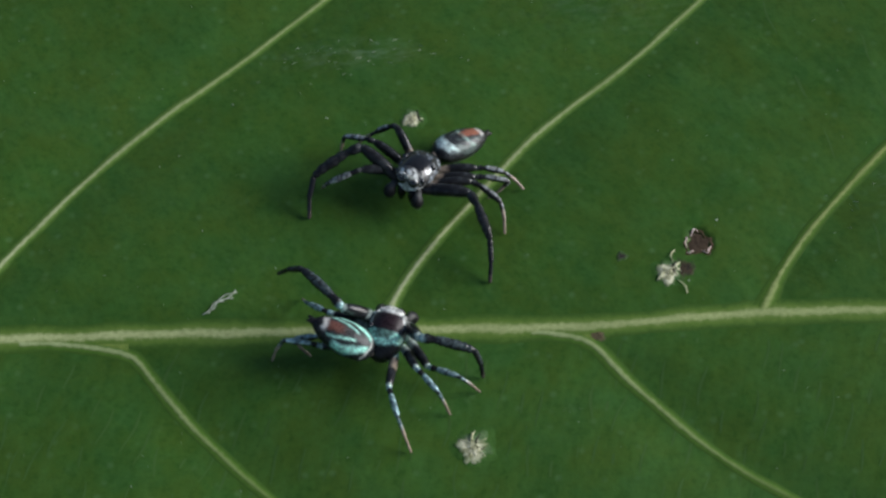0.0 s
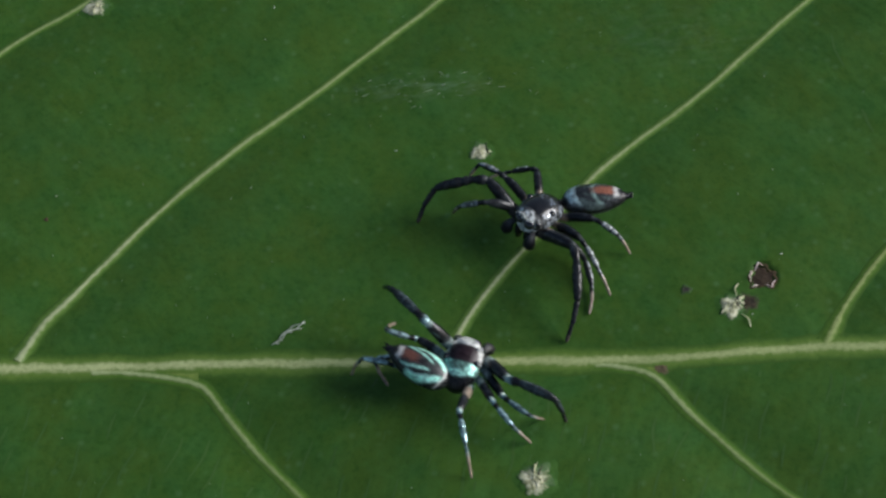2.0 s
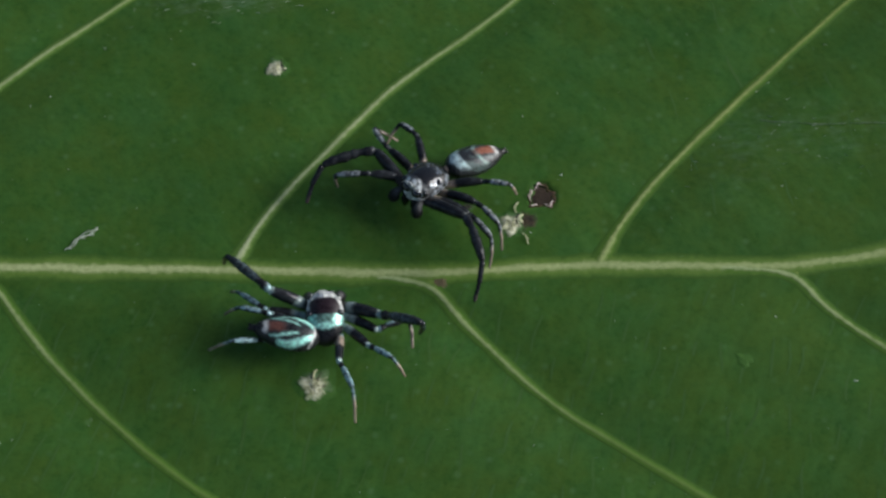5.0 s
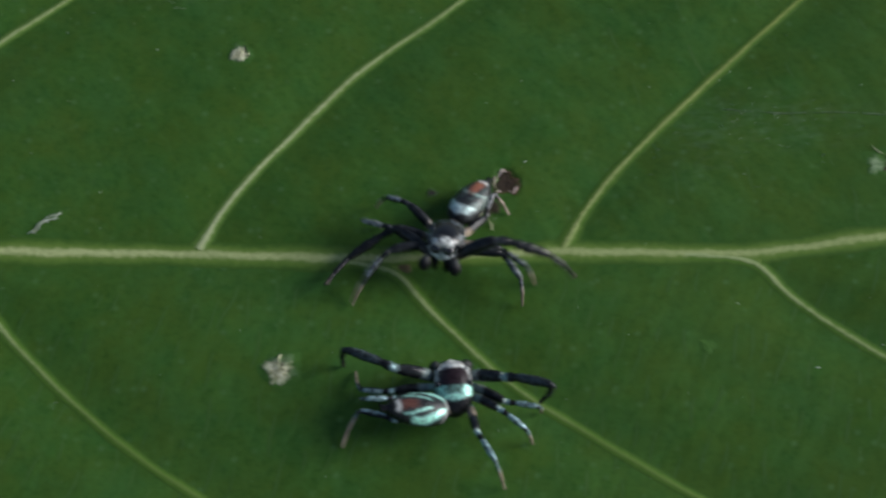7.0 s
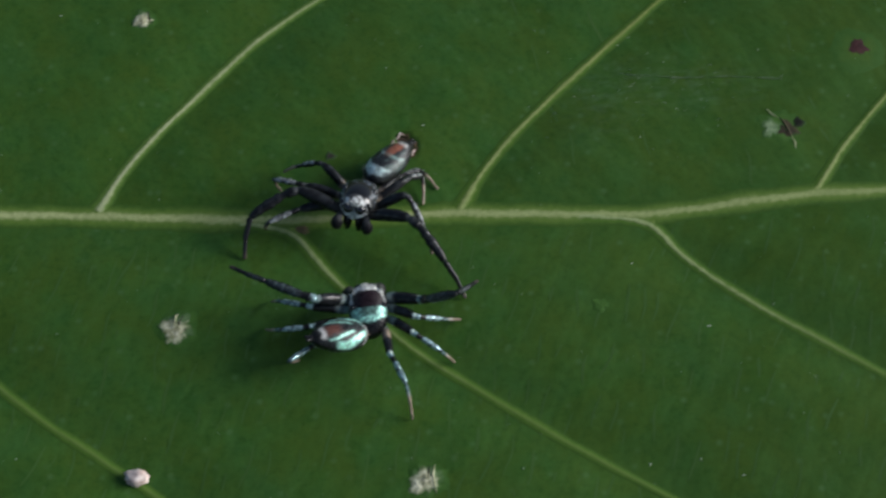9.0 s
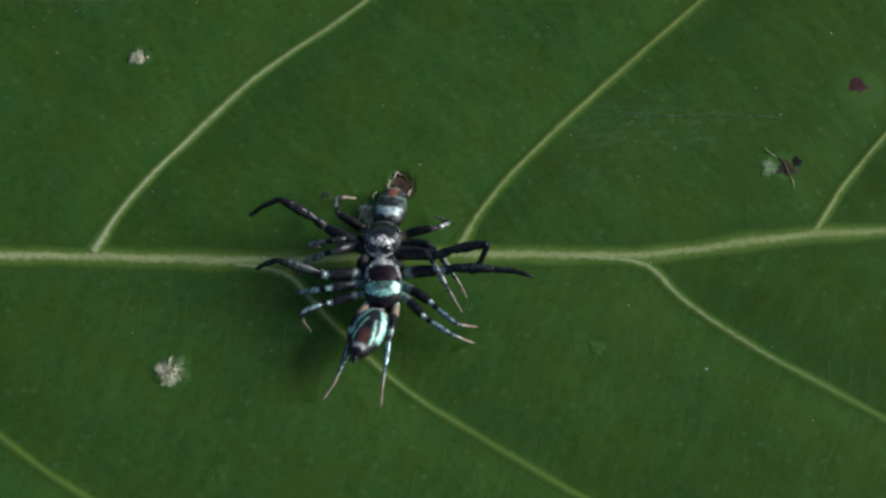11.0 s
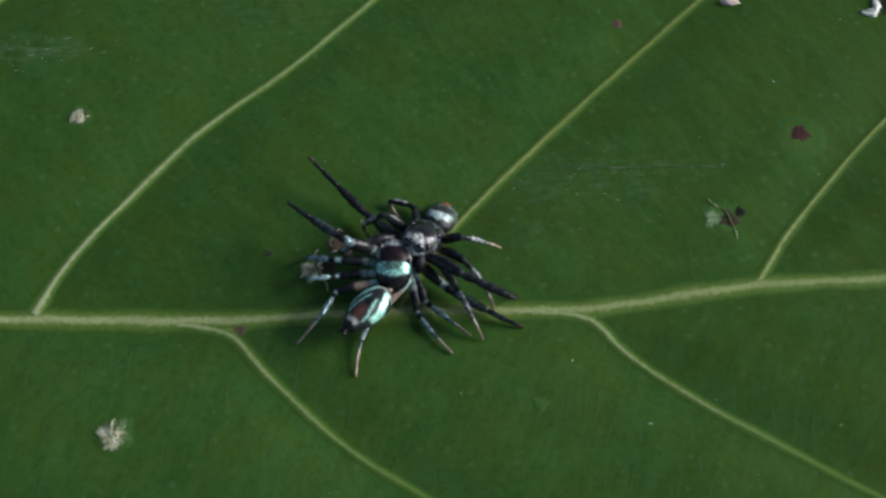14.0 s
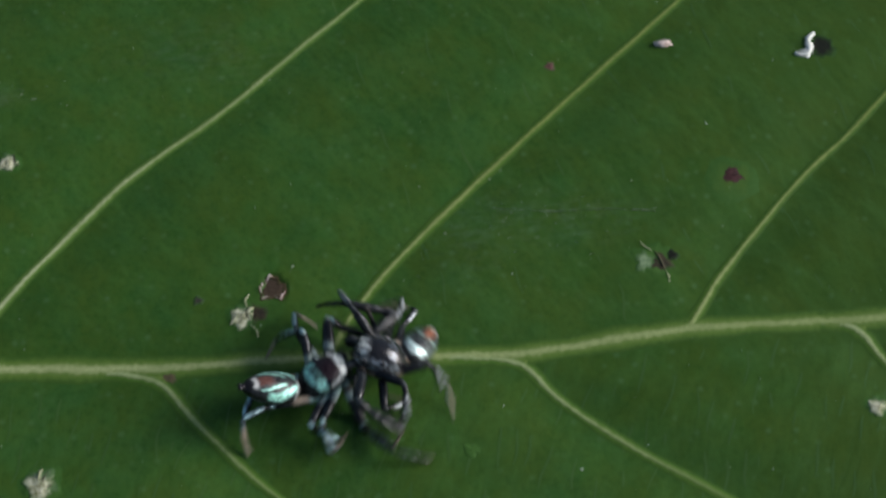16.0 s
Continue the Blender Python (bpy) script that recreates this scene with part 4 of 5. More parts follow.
        part("spinneret", tip, LIMB, abdomen, at=mm(sx * 0.09, -STALK - 4.25 * SLIM, 0.02, 0, 0, -90 + sx * 8))
    legs = {}
    for side, sx in (("L", -1), ("R", 1)):
        for k, (hip, thick, pale) in LEGS.items():
            thigh, shin, toe = (TEAL_LIMBS if shine > 0.7 else DARK_LIMBS)[k]
            slim = thick * (0.80 if k == "1" else 0.66)
            leg = part("leg", upper_leg(thigh, thick, pale, shine), LIMB, spider, "thick black foreleg" if k == "1" else "")
            lower = part("lower_leg", lower_leg(shin, slim, pale, shine), LIMB, leg, "" if k == "1" else "pale banded lower leg")
            foot = part("foot", foot_leg(toe, slim, pale, shine), LIMB, leg, "" if k == "1" else "slender tan foot")
            legs[side + k] = (leg, lower, foot, Vector((sx * hip[0], hip[1], hip[2])), (thigh, shin, toe))
    return spider, abdomen, legs


def refine(rows, n):
    """More rows between the rows, smoothly."""
    out = []
    rows = [tuple(r) for r in rows]
    for i in range(len(rows) - 1):
        p0, p1, p2, p3 = (np.array(rows[min(max(i + j, 0), len(rows) - 1)]) for j in (-1, 0, 1, 2))
        for k in range(n):
            t = k / n
            q = 0.5 * (2 * p1 + (p2 - p0) * t + (2 * p0 - 5 * p1 + 4 * p2 - p3) * t * t + (3 * p1 - p0 - 3 * p2 + p3) * t ** 3)
            out.append(tuple(float(v) for v in q))
    return out + [rows[-1]]


# ---- build ----
build_ground()
build_leaf()
build_fluff()
build_thread()
build_crumb("seed_husk", 2.95, -19.3, (0.75, 0.5, 0.3), 3, "pinkish white crumb of husk on the leaf")
build_crumb("seed_husk", 44.75, 22.9, (0.60, 0.26, 0.13), 8, "small pale pink sliver of husk on the leaf")
build_dust()
DARK_SPIDER = build_spider("black jumping spider with rust-tipped raised abdomen, forelegs spread", 0.45)
TEAL_SPIDER = build_spider("black jumping spider with bright turquoise stripes and plum eye field", 1.0)

# ---- how the spiders move (millimetres and degrees) ----
TIMES = (0, 0.5, 1, 1.5, 2, 2.5, 3, 3.5, 4, 4.5, 4.7, 5.75, 6.8, 7, 7.5, 8, 8.5, 9, 9.5, 10, 10.2, 11.25, 12.3, 12.5, 13, 13.5, 14, 14.5, 14.7, 15, 15.5, 15.8, 16)

# dark spider: place and heading of its body, swing and lift of its abdomen; then leg by leg the feet, and how each thigh points
# (degrees round the body, above it, and the twist of the shin)
DARK_PATH = [
    (2.01, 8.96, 150.8), (2.17, 8.97, 151.2), (3.95, 8.20, 138.2), (5.24, 7.84, 137.2), (5.32, 8.08, 135.7),
    (5.42, 4.95, 141.6), (5.38, 5.08, 144.0), (5.36, 5.07, 141.8), (9.00, 3.60, 148.2), (11.35, 4.40, 140.6),
    (11.25, 4.35, 138.1), (12.27, 2.76, 142.1), (13.30, 1.16, 146.2), (14.79, -1.29, 168.4), (15.83, -1.33, 165.5),
    (15.85, -1.59, 164.3), (15.84, -1.11, 162.7), (15.80, -1.14, 167.8), (16.32, -3.48, 163.7), (16.90, -2.12, 164.6),
    (17.01, -1.43, 167.4), (17.65, -0.99, 173.5), (18.28, -0.55, 179.5), (18.35, -1.55, 180.0), (21.78, 1.93, 163.3),
    (23.76, 2.81, 140.3), (23.62, 3.17, 148.0), (26.46, 5.18, 156.5), (26.65, 3.60, 152.5), (27.10, 3.57, 146.0),
    (26.68, 4.51, 150.9), (23.56, -1.25, 109.6), (25.16, -2.15, 82.3),
]
DARK_SWING = [
    (-25, -16), (-24, -17), (-45, 0), (-45, 0), (-45, 0), (-19, -19), (-24, -20), (-24, -19), (-18, -15), (-23, -14),
    (-21, -13), (-22, -7), (-23, -1), (-22, -9), (-27, -7), (-23, -7), (-25, -11), (-31, -4), (4, -18), (2, -21), (1, -21),
    (-3, -24), (-8, -27), (-2, -27), (11, -26), (33, -41), (11, -37), (-7, -22), (4, -17), (20, -33), (12, -28), (41, -10),
    (59, -36),
]
DARK_L1 = [
    (6.08, 1.86, 0.0), (6.37, 1.86, 0.0), (7.16, -0.49, 0.0), (6.65, -0.40, 0.5), (6.72, 0.05, 0.0), (8.80, -2.58, 1.5),
    (8.11, -3.57, 0.0), (8.00, -3.19, 0.0), (14.26, -3.11, 0.0), (14.16, -3.42, 0.0), (14.04, -3.42, 0.0), (15.62, -4.68, 0.0),
    (17.20, -5.93, 0.0), (22.75, -3.00, 0.5), (21.77, -7.42, 0.5), (21.81, -7.30, 0.0), (22.32, -7.33, 0.0),
    (22.35, -7.29, 0.0), (21.18, -6.81, 2.0), (26.26, -5.44, 1.5), (21.10, -4.41, 1.5), (23.13, -3.64, 1.8),
    (25.17, -2.87, 2.0), (23.91, -2.20, 0.5), (22.64, -3.15, 1.5), (29.38, -2.76, 3.5), (29.25, 0.15, 0.0), (27.90, -2.24, 0.0),
    (29.11, -2.30, 0.5), (30.83, -1.74, 2.5), (33.87, 0.85, 3.5), (29.20, -2.08, 0.8), (26.02, -4.55, 0.0),
]
DARK_L1_AIM = [
    (-15, 10, 48), (-12, 15, 24), (2, 7, 0), (-3, 16, 40), (-1, 21, 16), (5, 26, 32), (6, 20, 0), (6, 20, 0), (-3, 25, 0),
    (-11, 6, 40), (-10, 8, 40), (-6, 22, 16), (10, 31, 0), (-2, 37, 0), (-13, 7, -48), (-2, 28, 0), (0, 16, 0), (16, 20, 0),
    (-29, 23, 80), (-10, 2, 0), (-6, 5, 0), (16, 17, 0), (37, 30, 0), (41, 32, 0), (-14, 50, -8), (41, 31, 0), (13, 10, 0),
    (52, 32, 0), (-17, 48, 0), (12, 28, 48), (4, 16, -16), (-14, 18, -16), (4, 16, -16),
]
DARK_L2 = [
    (7.07, 5.34, 0.0), (7.17, 5.40, 0.0), (7.60, 2.74, 0.0), (8.15, 1.84, 0.0), (8.14, 1.87, 0.0), (7.70, 2.07, 0.0),
    (7.58, 1.15, 0.0), (7.55, 1.25, 0.0), (12.44, 0.66, 0.0), (15.07, -0.72, 0.0), (15.02, -1.08, 0.0), (16.41, -1.80, 0.0),
    (17.80, -2.52, 0.0), (19.40, -4.91, 0.0), (20.93, -4.88, 0.0), (20.94, -4.82, 0.0), (20.52, -4.95, 0.0),
    (20.56, -4.72, 0.0), (21.35, -4.96, 0.0), (21.49, -5.30, 0.0), (22.81, -6.91, 0.0), (23.09, -6.69, 0.0),
    (23.37, -6.47, 0.0), (23.67, -5.65, 0.0), (26.07, -1.87, 0.0), (26.98, -2.00, 0.0), (27.20, -3.10, 0.0), (27.57, 0.23, 0.0),
    (27.71, -0.11, 0.0), (30.81, -0.13, 0.0), (31.19, -1.38, 0.0), (27.86, -4.90, 0.0), (25.77, -7.51, 0.0),
]
DARK_L2_AIM = [
    (-31, 8, 0), (-32, 9, 0), (-7, -2, 48), (-7, 19, 0), (-17, -16, 16), (15, 16, 0), (15, 7, 0), (15, 8, 0), (7, 16, 0),
    (-11, -16, 16), (-11, 5, 16), (-9, 5, 40), (-7, 5, 64), (-7, 2, 64), (-15, 32, 0), (-50, 14, 0), (-30, 23, 0), (-3, 40, 0),
    (-17, 8, 40), (2, -16, 72), (24, 21, 64), (34, 20, 40), (46, 20, 24), (40, -8, 16), (-10, 3, 0), (13, 6, 32), (20, -18, 40),
    (60, 16, 0), (26, 15, 0), (8, 8, 16), (-9, -11, 0), (-39, 16, 0), (-60, 34, 0),
]
DARK_L3 = [
    (6.13, 8.12, 0.0), (6.13, 8.12, 0.0), (8.97, 3.48, 0.0), (9.59, 2.69, 0.0), (9.50, 2.93, 0.0), (9.90, 0.75, 0.0),
    (9.95, 0.73, 0.0), (9.97, 0.66, 0.0), (14.56, 0.37, 0.0), (15.84, 0.18, 0.0), (15.90, 0.14, 0.0), (16.70, -0.06, 0.0),
    (17.51, -0.26, 0.0), (20.27, -3.42, 0.0), (19.80, -0.21, 0.0), (19.80, -0.21, 0.0), (19.80, -0.21, 0.0),
    (19.80, -0.21, 0.0), (21.12, -3.11, 0.0), (22.53, -5.22, 0.0), (22.67, -5.10, 0.0), (23.16, -4.99, 0.0),
    (23.64, -4.87, 0.0), (21.50, -0.75, 0.0), (27.13, 1.75, 0.0), (27.56, -0.36, 0.0), (27.98, -0.96, 0.0), (30.76, 5.06, 0.0),
    (28.72, -1.17, 0.0), (32.11, -0.18, 0.0), (32.20, -0.14, 0.0), (28.10, -2.30, 0.0), (25.36, -3.74, 0.0),
]
DARK_L3_AIM = [
    (-29, 5, 0), (-29, 5, 0), (1, 19, 0), (7, 19, 0), (7, 19, 0), (-29, -1, 0), (-5, 15, 0), (-20, 5, 0), (-25, 18, 0),
    (-16, 17, 0), (-15, 16, 8), (-10, 8, 32), (-5, 5, 56), (-4, -1, 64), (-14, 6, 24), (-25, 12, 16), (-35, 18, -16),
    (-45, 25, -40), (-55, 31, -64), (-11, 11, 0), (18, 22, 0), (28, 21, 0), (38, 20, 0), (71, 47, 0), (-29, 30, -80),
    (10, 51, 0), (20, 16, 0), (31, 6, 0), (36, 2, 0), (4, 21, 0), (-9, -10, 0), (-15, 5, 0), (-9, 5, -80),
]
DARK_L4 = [
    (8.36, 8.62, 0.0), (8.39, 8.59, 0.0), (10.41, 7.36, 0.0), (10.83, 5.75, 0.0), (10.73, 6.08, 0.0), (10.94, 4.68, 0.0),
    (10.94, 4.77, 0.0), (10.93, 4.80, 0.0), (15.20, 5.03, 0.0), (16.77, 4.16, 0.0), (16.83, 4.30, 0.0), (17.80, 2.81, 0.0),
    (18.77, 1.31, 0.0), (18.74, 1.78, 0.0), (20.51, 0.56, 0.0), (20.53, 0.47, 0.0), (20.71, 0.86, 0.0), (20.74, 0.94, 0.0),
    (20.08, -0.19, 0.0), (21.28, 1.22, 0.0), (21.36, 1.03, 0.0), (20.63, 1.89, 0.0), (19.90, 2.76, 0.0), (20.80, -0.12, 0.0),
    (26.30, 4.20, 0.0), (27.40, 5.03, 0.0), (29.14, 3.29, 0.0), (31.28, 8.26, 0.0), (33.76, 6.90, 0.0), (32.98, 6.98, 0.0),
    (30.86, 6.76, 0.0), (29.20, 2.38, 0.0), (29.61, -5.17, 0.0),
]
DARK_L4_AIM = [
    (-30, 7, 0), (-29, 6, 56), (-34, 21, 40), (-19, 19, 24), (-21, 24, 16), (-19, 36, 0), (-24, 26, 0), (-26, 23, 8),
    (-50, 23, 0), (-34, 21, 24), (-36, 20, 24), (-48, 13, 8), (-59, 6, 0), (-61, 4, 0), (-54, 10, -32), (-70, 5, 0),
    (-64, 7, 104), (-63, 3, 0), (-49, 41, 0), (-63, 5, 32), (-52, 8, 32), (5, 27, 16), (-4, 23, 0), (73, 49, 0), (-62, 34, -64),
    (63, 48, 0), (24, 45, 0), (-34, 30, 0), (-48, 26, 0), (-82, -2, 112), (44, 41, 0), (-117, 6, 0), (-112, 26, 0),
]
DARK_R1 = [
    (-4.69, 6.93, 0.0), (-4.51, 6.84, 0.0), (-3.96, 7.88, 1.0), (-2.18, 9.07, 0.0), (-2.24, 8.90, 0.0), (-1.51, 5.99, 3.5),
    (-2.91, 4.17, 2.0), (-2.92, 4.43, 1.5), (1.04, 3.17, 0.0), (3.69, 4.12, 0.0), (3.71, 3.90, 0.0), (4.98, 1.67, 0.0),
    (6.25, -0.56, 0.0), (7.44, -3.90, 1.0), (9.80, -5.31, 0.0), (9.85, -6.38, 0.0), (8.72, -4.23, 0.0), (8.80, -4.27, 0.0),
    (11.59, -1.80, 2.0), (7.37, 0.72, 3.5), (9.70, 0.51, 2.5), (9.34, 0.30, 2.5), (8.97, 0.09, 2.5), (13.37, -2.99, 2.0),
    (17.99, -1.23, 1.5), (14.39, 7.41, 3.0), (16.36, 9.21, 2.5), (17.38, 6.32, 2.5), (20.59, 4.79, 0.5), (21.31, 3.19, 2.5),
    (22.17, 4.85, 1.0), (21.39, 3.08, 1.0), (21.34, 2.23, 1.0),
]
DARK_R1_AIM = [
    (-2, 27, 0), (-1, 27, 0), (16, 19, -56), (2, 30, -32), (4, 29, -8), (-12, 15, -120), (-4, 30, 0), (-3, 31, 0), (4, 22, -48),
    (-1, 17, -48), (-4, 16, -40), (-12, 10, -8), (-21, 5, 24), (-35, -1, 32), (30, 31, -24), (25, 31, 0), (5, 12, -48),
    (-3, 18, 0), (-18, 20, -48), (-3, 21, 0), (-5, 21, -8), (-17, 19, -56), (-10, 18, -96), (-31, 16, -104), (2, 13, -64),
    (2, -7, 0), (-28, -9, 0), (-3, 26, 0), (-17, 40, -64), (1, 28, -72), (-34, -9, -120), (-34, 5, -120), (-34, 5, -120),
]
DARK_R2 = [
    (-3.95, 9.12, 0.0), (-3.48, 9.10, 0.0), (-1.11, 9.46, 0.0), (-0.16, 9.52, 0.0), (-0.07, 9.49, 0.0), (-0.33, 5.71, 0.0),
    (-1.23, 5.09, 0.0), (-1.67, 5.10, 0.0), (3.11, 3.92, 0.0), (5.75, 5.08, 0.0), (5.70, 5.03, 0.0), (6.62, 3.33, 0.0),
    (7.55, 1.63, 0.0), (9.04, -4.89, 0.0), (10.45, -0.67, 0.0), (10.46, -0.53, 0.0), (10.17, -1.97, 0.0), (10.03, -1.99, 0.0),
    (10.68, -3.92, 0.0), (11.44, -2.59, 0.0), (12.09, -1.80, 0.0), (12.76, -1.81, 0.0), (13.43, -1.82, 0.0),
    (14.85, -1.34, 0.0), (14.75, 4.32, 0.0), (18.97, 2.80, 0.0), (19.29, 3.14, 0.0), (21.73, 4.84, 0.0), (21.73, 4.84, 0.0),
    (22.31, 6.04, 0.0), (23.59, 5.46, 0.0), (22.52, 4.15, 0.6), (22.75, 3.02, 1.0),
]
DARK_R2_AIM = [
    (41, 16, -24), (36, 9, -16), (61, 15, 0), (54, 28, 0), (56, 27, 0), (58, 25, 0), (1, -19, -16), (47, 10, 0), (31, 5, -40),
    (51, 17, 0), (50, 16, 0), (42, 11, 0), (34, 5, 0), (32, 4, 0), (2, 12, -40), (-2, 18, 0), (37, 1, -8), (17, -7, -32),
    (26, -15, 0), (61, 7, 0), (56, 12, 0), (47, 18, 0), (38, 29, 0), (69, 41, 0), (-32, 7, 0), (68, -3, 0), (56, 7, 0),
    (29, 16, 0), (19, 20, 0), (3, 25, 0), (80, 36, 0), (26, 22, 0), (56, 28, 0),
]
DARK_R3 = [
    (-2.78, 11.45, 0.0), (-2.63, 11.28, 0.0), (-1.12, 10.96, 0.0), (0.61, 11.65, 0.0), (0.73, 11.77, 0.0), (1.50, 8.45, 0.0),
    (0.72, 8.35, 0.0), (0.53, 8.50, 0.0), (3.92, 5.93, 0.0), (6.63, 7.12, 0.0), (9.51, 8.54, 0.0), (9.96, 6.60, 0.0),
    (10.40, 4.65, 0.0), (10.85, 0.82, 0.0), (10.85, 0.82, 0.0), (10.85, 0.82, 0.0), (10.91, 0.77, 0.0), (10.95, 0.75, 0.0),
    (13.16, -0.07, 0.0), (12.12, -1.56, 0.0), (13.16, -0.07, 0.0), (13.72, -0.53, 0.0), (14.29, -1.00, 0.0),
    (15.19, -0.72, 0.0), (18.32, 5.33, 0.0), (20.75, 3.86, 0.0), (20.54, 4.17, 0.0), (23.42, 8.24, 0.0), (23.96, 7.74, 0.0),
    (23.75, 6.21, 0.0), (25.02, 5.63, 0.0), (26.77, 3.96, 0.0), (25.01, 2.64, 0.0),
]
DARK_R3_AIM = [
    (1, 25, 0), (5, 21, 0), (-1, 10, 0), (2, 29, 0), (-4, 14, 0), (4, 26, 0), (-15, 12, 0), (2, 28, 0), (-6, 29, 0), (-5, 7, 0),
    (-4, 8, 0), (-1, 8, 0), (2, 9, 0), (2, 9, 0), (4, 9, 0), (5, 9, 0), (7, 10, 0), (2, 12, 0), (7, 6, 0), (12, -1, 0),
    (18, 5, 0), (45, 23, 0), (49, 34, 0), (78, 46, 0), (20, 20, 0), (94, 22, 0), (43, 39, 0), (27, 37, 0), (7, 32, 0),
    (35, 43, 0), (105, 46, 0), (-37, 18, -24), (-12, -27, -40),
]
DARK_R4 = [
    (-1.87, 12.36, 0.0), (-1.56, 12.05, 0.0), (2.02, 12.17, 0.0), (1.74, 12.02, 0.0), (1.90, 12.02, 0.0), (2.19, 8.38, 0.0),
    (1.97, 8.61, 0.0), (1.89, 8.96, 0.0), (5.07, 6.48, 0.0), (7.86, 7.67, 0.0), (8.84, 8.23, 0.0), (8.89, 6.62, 0.0),
    (8.93, 5.01, 0.0), (10.49, 2.21, 0.0), (10.35, 1.97, 0.0), (10.43, 1.84, 0.0), (10.96, 2.05, 0.0), (10.99, 2.12, 0.0),
    (12.47, 1.09, 0.0), (14.94, 3.36, 0.0), (14.94, 3.36, 0.0), (16.00, 2.95, 0.0), (17.07, 2.55, 0.0), (16.06, -0.10, 0.0),
    (19.00, 8.03, 0.0), (21.86, 7.34, 0.0), (22.42, 5.62, 0.0), (25.41, 10.81, 0.0), (25.68, 11.51, 0.0), (27.13, 10.02, 0.0),
    (27.60, 9.87, 0.0), (29.71, 4.34, 0.0), (25.89, 2.49, 0.0),
]
DARK_R4_AIM = [
    (-24, 40, 0), (-18, 37, 0), (-34, 14, 0), (-45, 18, 0), (-41, 14, 0), (-32, 2, 0), (-27, 9, 0), (-26, 7, 0), (-21, 37, 0),
    (-38, 16, 0), (-37, 17, 0), (-24, 22, 0), (-2, 19, 0), (-22, 32, 0), (-9, 24, 0), (-8, 25, 0), (-10, 27, 0), (-20, 34, 0),
    (-13, 32, 0), (-28, 25, 0), (-16, 28, 0), (-8, 26, 0), (-7, 22, 0), (77, 49, 0), (-57, 35, 0), (-59, -31, -120),
    (-59, 2, -48), (-66, 7, -24), (-69, 9, -8), (-59, 3, 80), (-94, 55, 0), (-71, 21, 0), (-11, -15, 0),
]

# teal spider: place and heading of its body, swing and lift of its abdomen; then leg by leg the feet, and how each thigh points
# (degrees round the body, above it, and the twist of the shin)
TEAL_PATH = [
    (0.01, -2.42, -18.7), (-3.30, -0.67, -11.6), (-3.55, -0.42, -14.9), (-3.63, -0.47, -11.2), (0.66, -2.39, -19.6),
    (1.17, -2.99, -18.6), (1.08, -3.03, -14.1), (3.39, -4.24, 0.3), (4.68, -5.21, 1.7), (4.50, -5.15, 1.6), (4.58, -5.10, 3.7),
    (9.76, -8.24, 3.6), (14.95, -11.37, 3.6), (15.12, -11.45, 3.8), (15.01, -11.44, 1.8), (14.96, -10.35, 2.0),
    (16.32, -9.50, 9.2), (16.40, -9.00, 7.5), (15.66, -6.93, 4.3), (16.68, -5.00, 9.7), (16.91, -4.70, 0.9),
    (17.74, -4.04, 0.7), (18.58, -3.40, 0.4), (18.33, -4.33, -1.2), (20.52, -1.65, -4.9), (21.58, 0.96, -16.7),
    (21.80, 1.37, -3.9), (24.79, 2.68, -19.8), (24.79, 2.16, -1.0), (25.20, 1.48, -11.1), (25.55, 2.15, -6.5),
    (22.02, -1.67, -39.9), (21.72, -3.25, -59.2),
]
TEAL_SWING = [
    (-92, 24), (-106, 19), (-99, 18), (-103, 18), (-98, 15), (-90, 17), (-96, 17), (-107, 15), (-95, 10), (-93, 13), (-99, 9),
    (-93, 13), (-88, 17), (-86, 17), (-86, 17), (-74, 34), (-90, 16), (-75, 25), (-65, 27), (-47, 6), (-30, 11), (-23, 8),
    (-17, 6), (-9, 9), (-18, 15), (-19, 5), (-39, 3), (-27, 9), (-40, 2), (-32, 6), (-24, 3), (-7, -1), (-14, 32),
]
TEAL_L1 = [
    (-6.29, 1.50, 2.5), (-10.31, 3.37, 0.0), (-9.22, 2.03, 2.5), (-9.26, 2.27, 2.0), (-4.09, 3.23, 1.5), (-2.60, 1.51, 2.5),
    (-2.77, 1.85, 2.0), (-4.32, 1.17, 1.5), (-1.84, -0.59, 0.0), (-1.78, -1.17, 1.0), (-1.92, -0.55, 0.0), (3.17, -4.70, 0.0),
    (8.27, -8.85, 0.0), (8.61, -9.12, 0.0), (8.59, -9.05, 0.0), (9.51, -6.46, 0.0), (7.39, -7.20, 1.5), (7.72, -6.57, 3.0),
    (7.85, -4.46, 1.5), (7.94, -3.65, 2.0), (7.58, -3.80, 2.0), (10.26, -3.12, 1.5), (12.95, -2.44, 1.0), (9.75, -3.47, 1.5),
    (17.98, -1.65, 2.0), (13.73, 6.90, 2.0), (15.29, 5.84, 2.0), (18.11, 5.87, 3.0), (20.52, 1.43, 2.8), (18.29, 7.44, 2.5),
    (17.54, 7.03, 0.0), (21.87, 2.48, 2.8), (24.45, 0.69, 3.0),
]
TEAL_L1_AIM = [
    (-26, 46, 48), (18, -12, -80), (-41, 49, 40), (-18, 49, 32), (3, 58, 8), (26, 5, -24), (35, -1, -40), (26, 17, 0),
    (20, 20, 24), (3, 38, 24), (15, 33, 24), (3, 33, 24), (2, 29, 24), (2, 28, 24), (2, 24, 24), (-13, 42, 0), (19, 6, 0),
    (-13, 38, 0), (-19, 42, 0), (-21, 39, 0), (1, 20, 8), (-14, 19, 40), (-9, 8, 72), (-8, -2, 80), (7, 8, 40), (21, -21, 0),
    (-14, 49, 0), (50, 8, 0), (76, -10, 0), (39, 10, -64), (29, -32, -120), (29, 8, -120), (29, 8, -120),
]
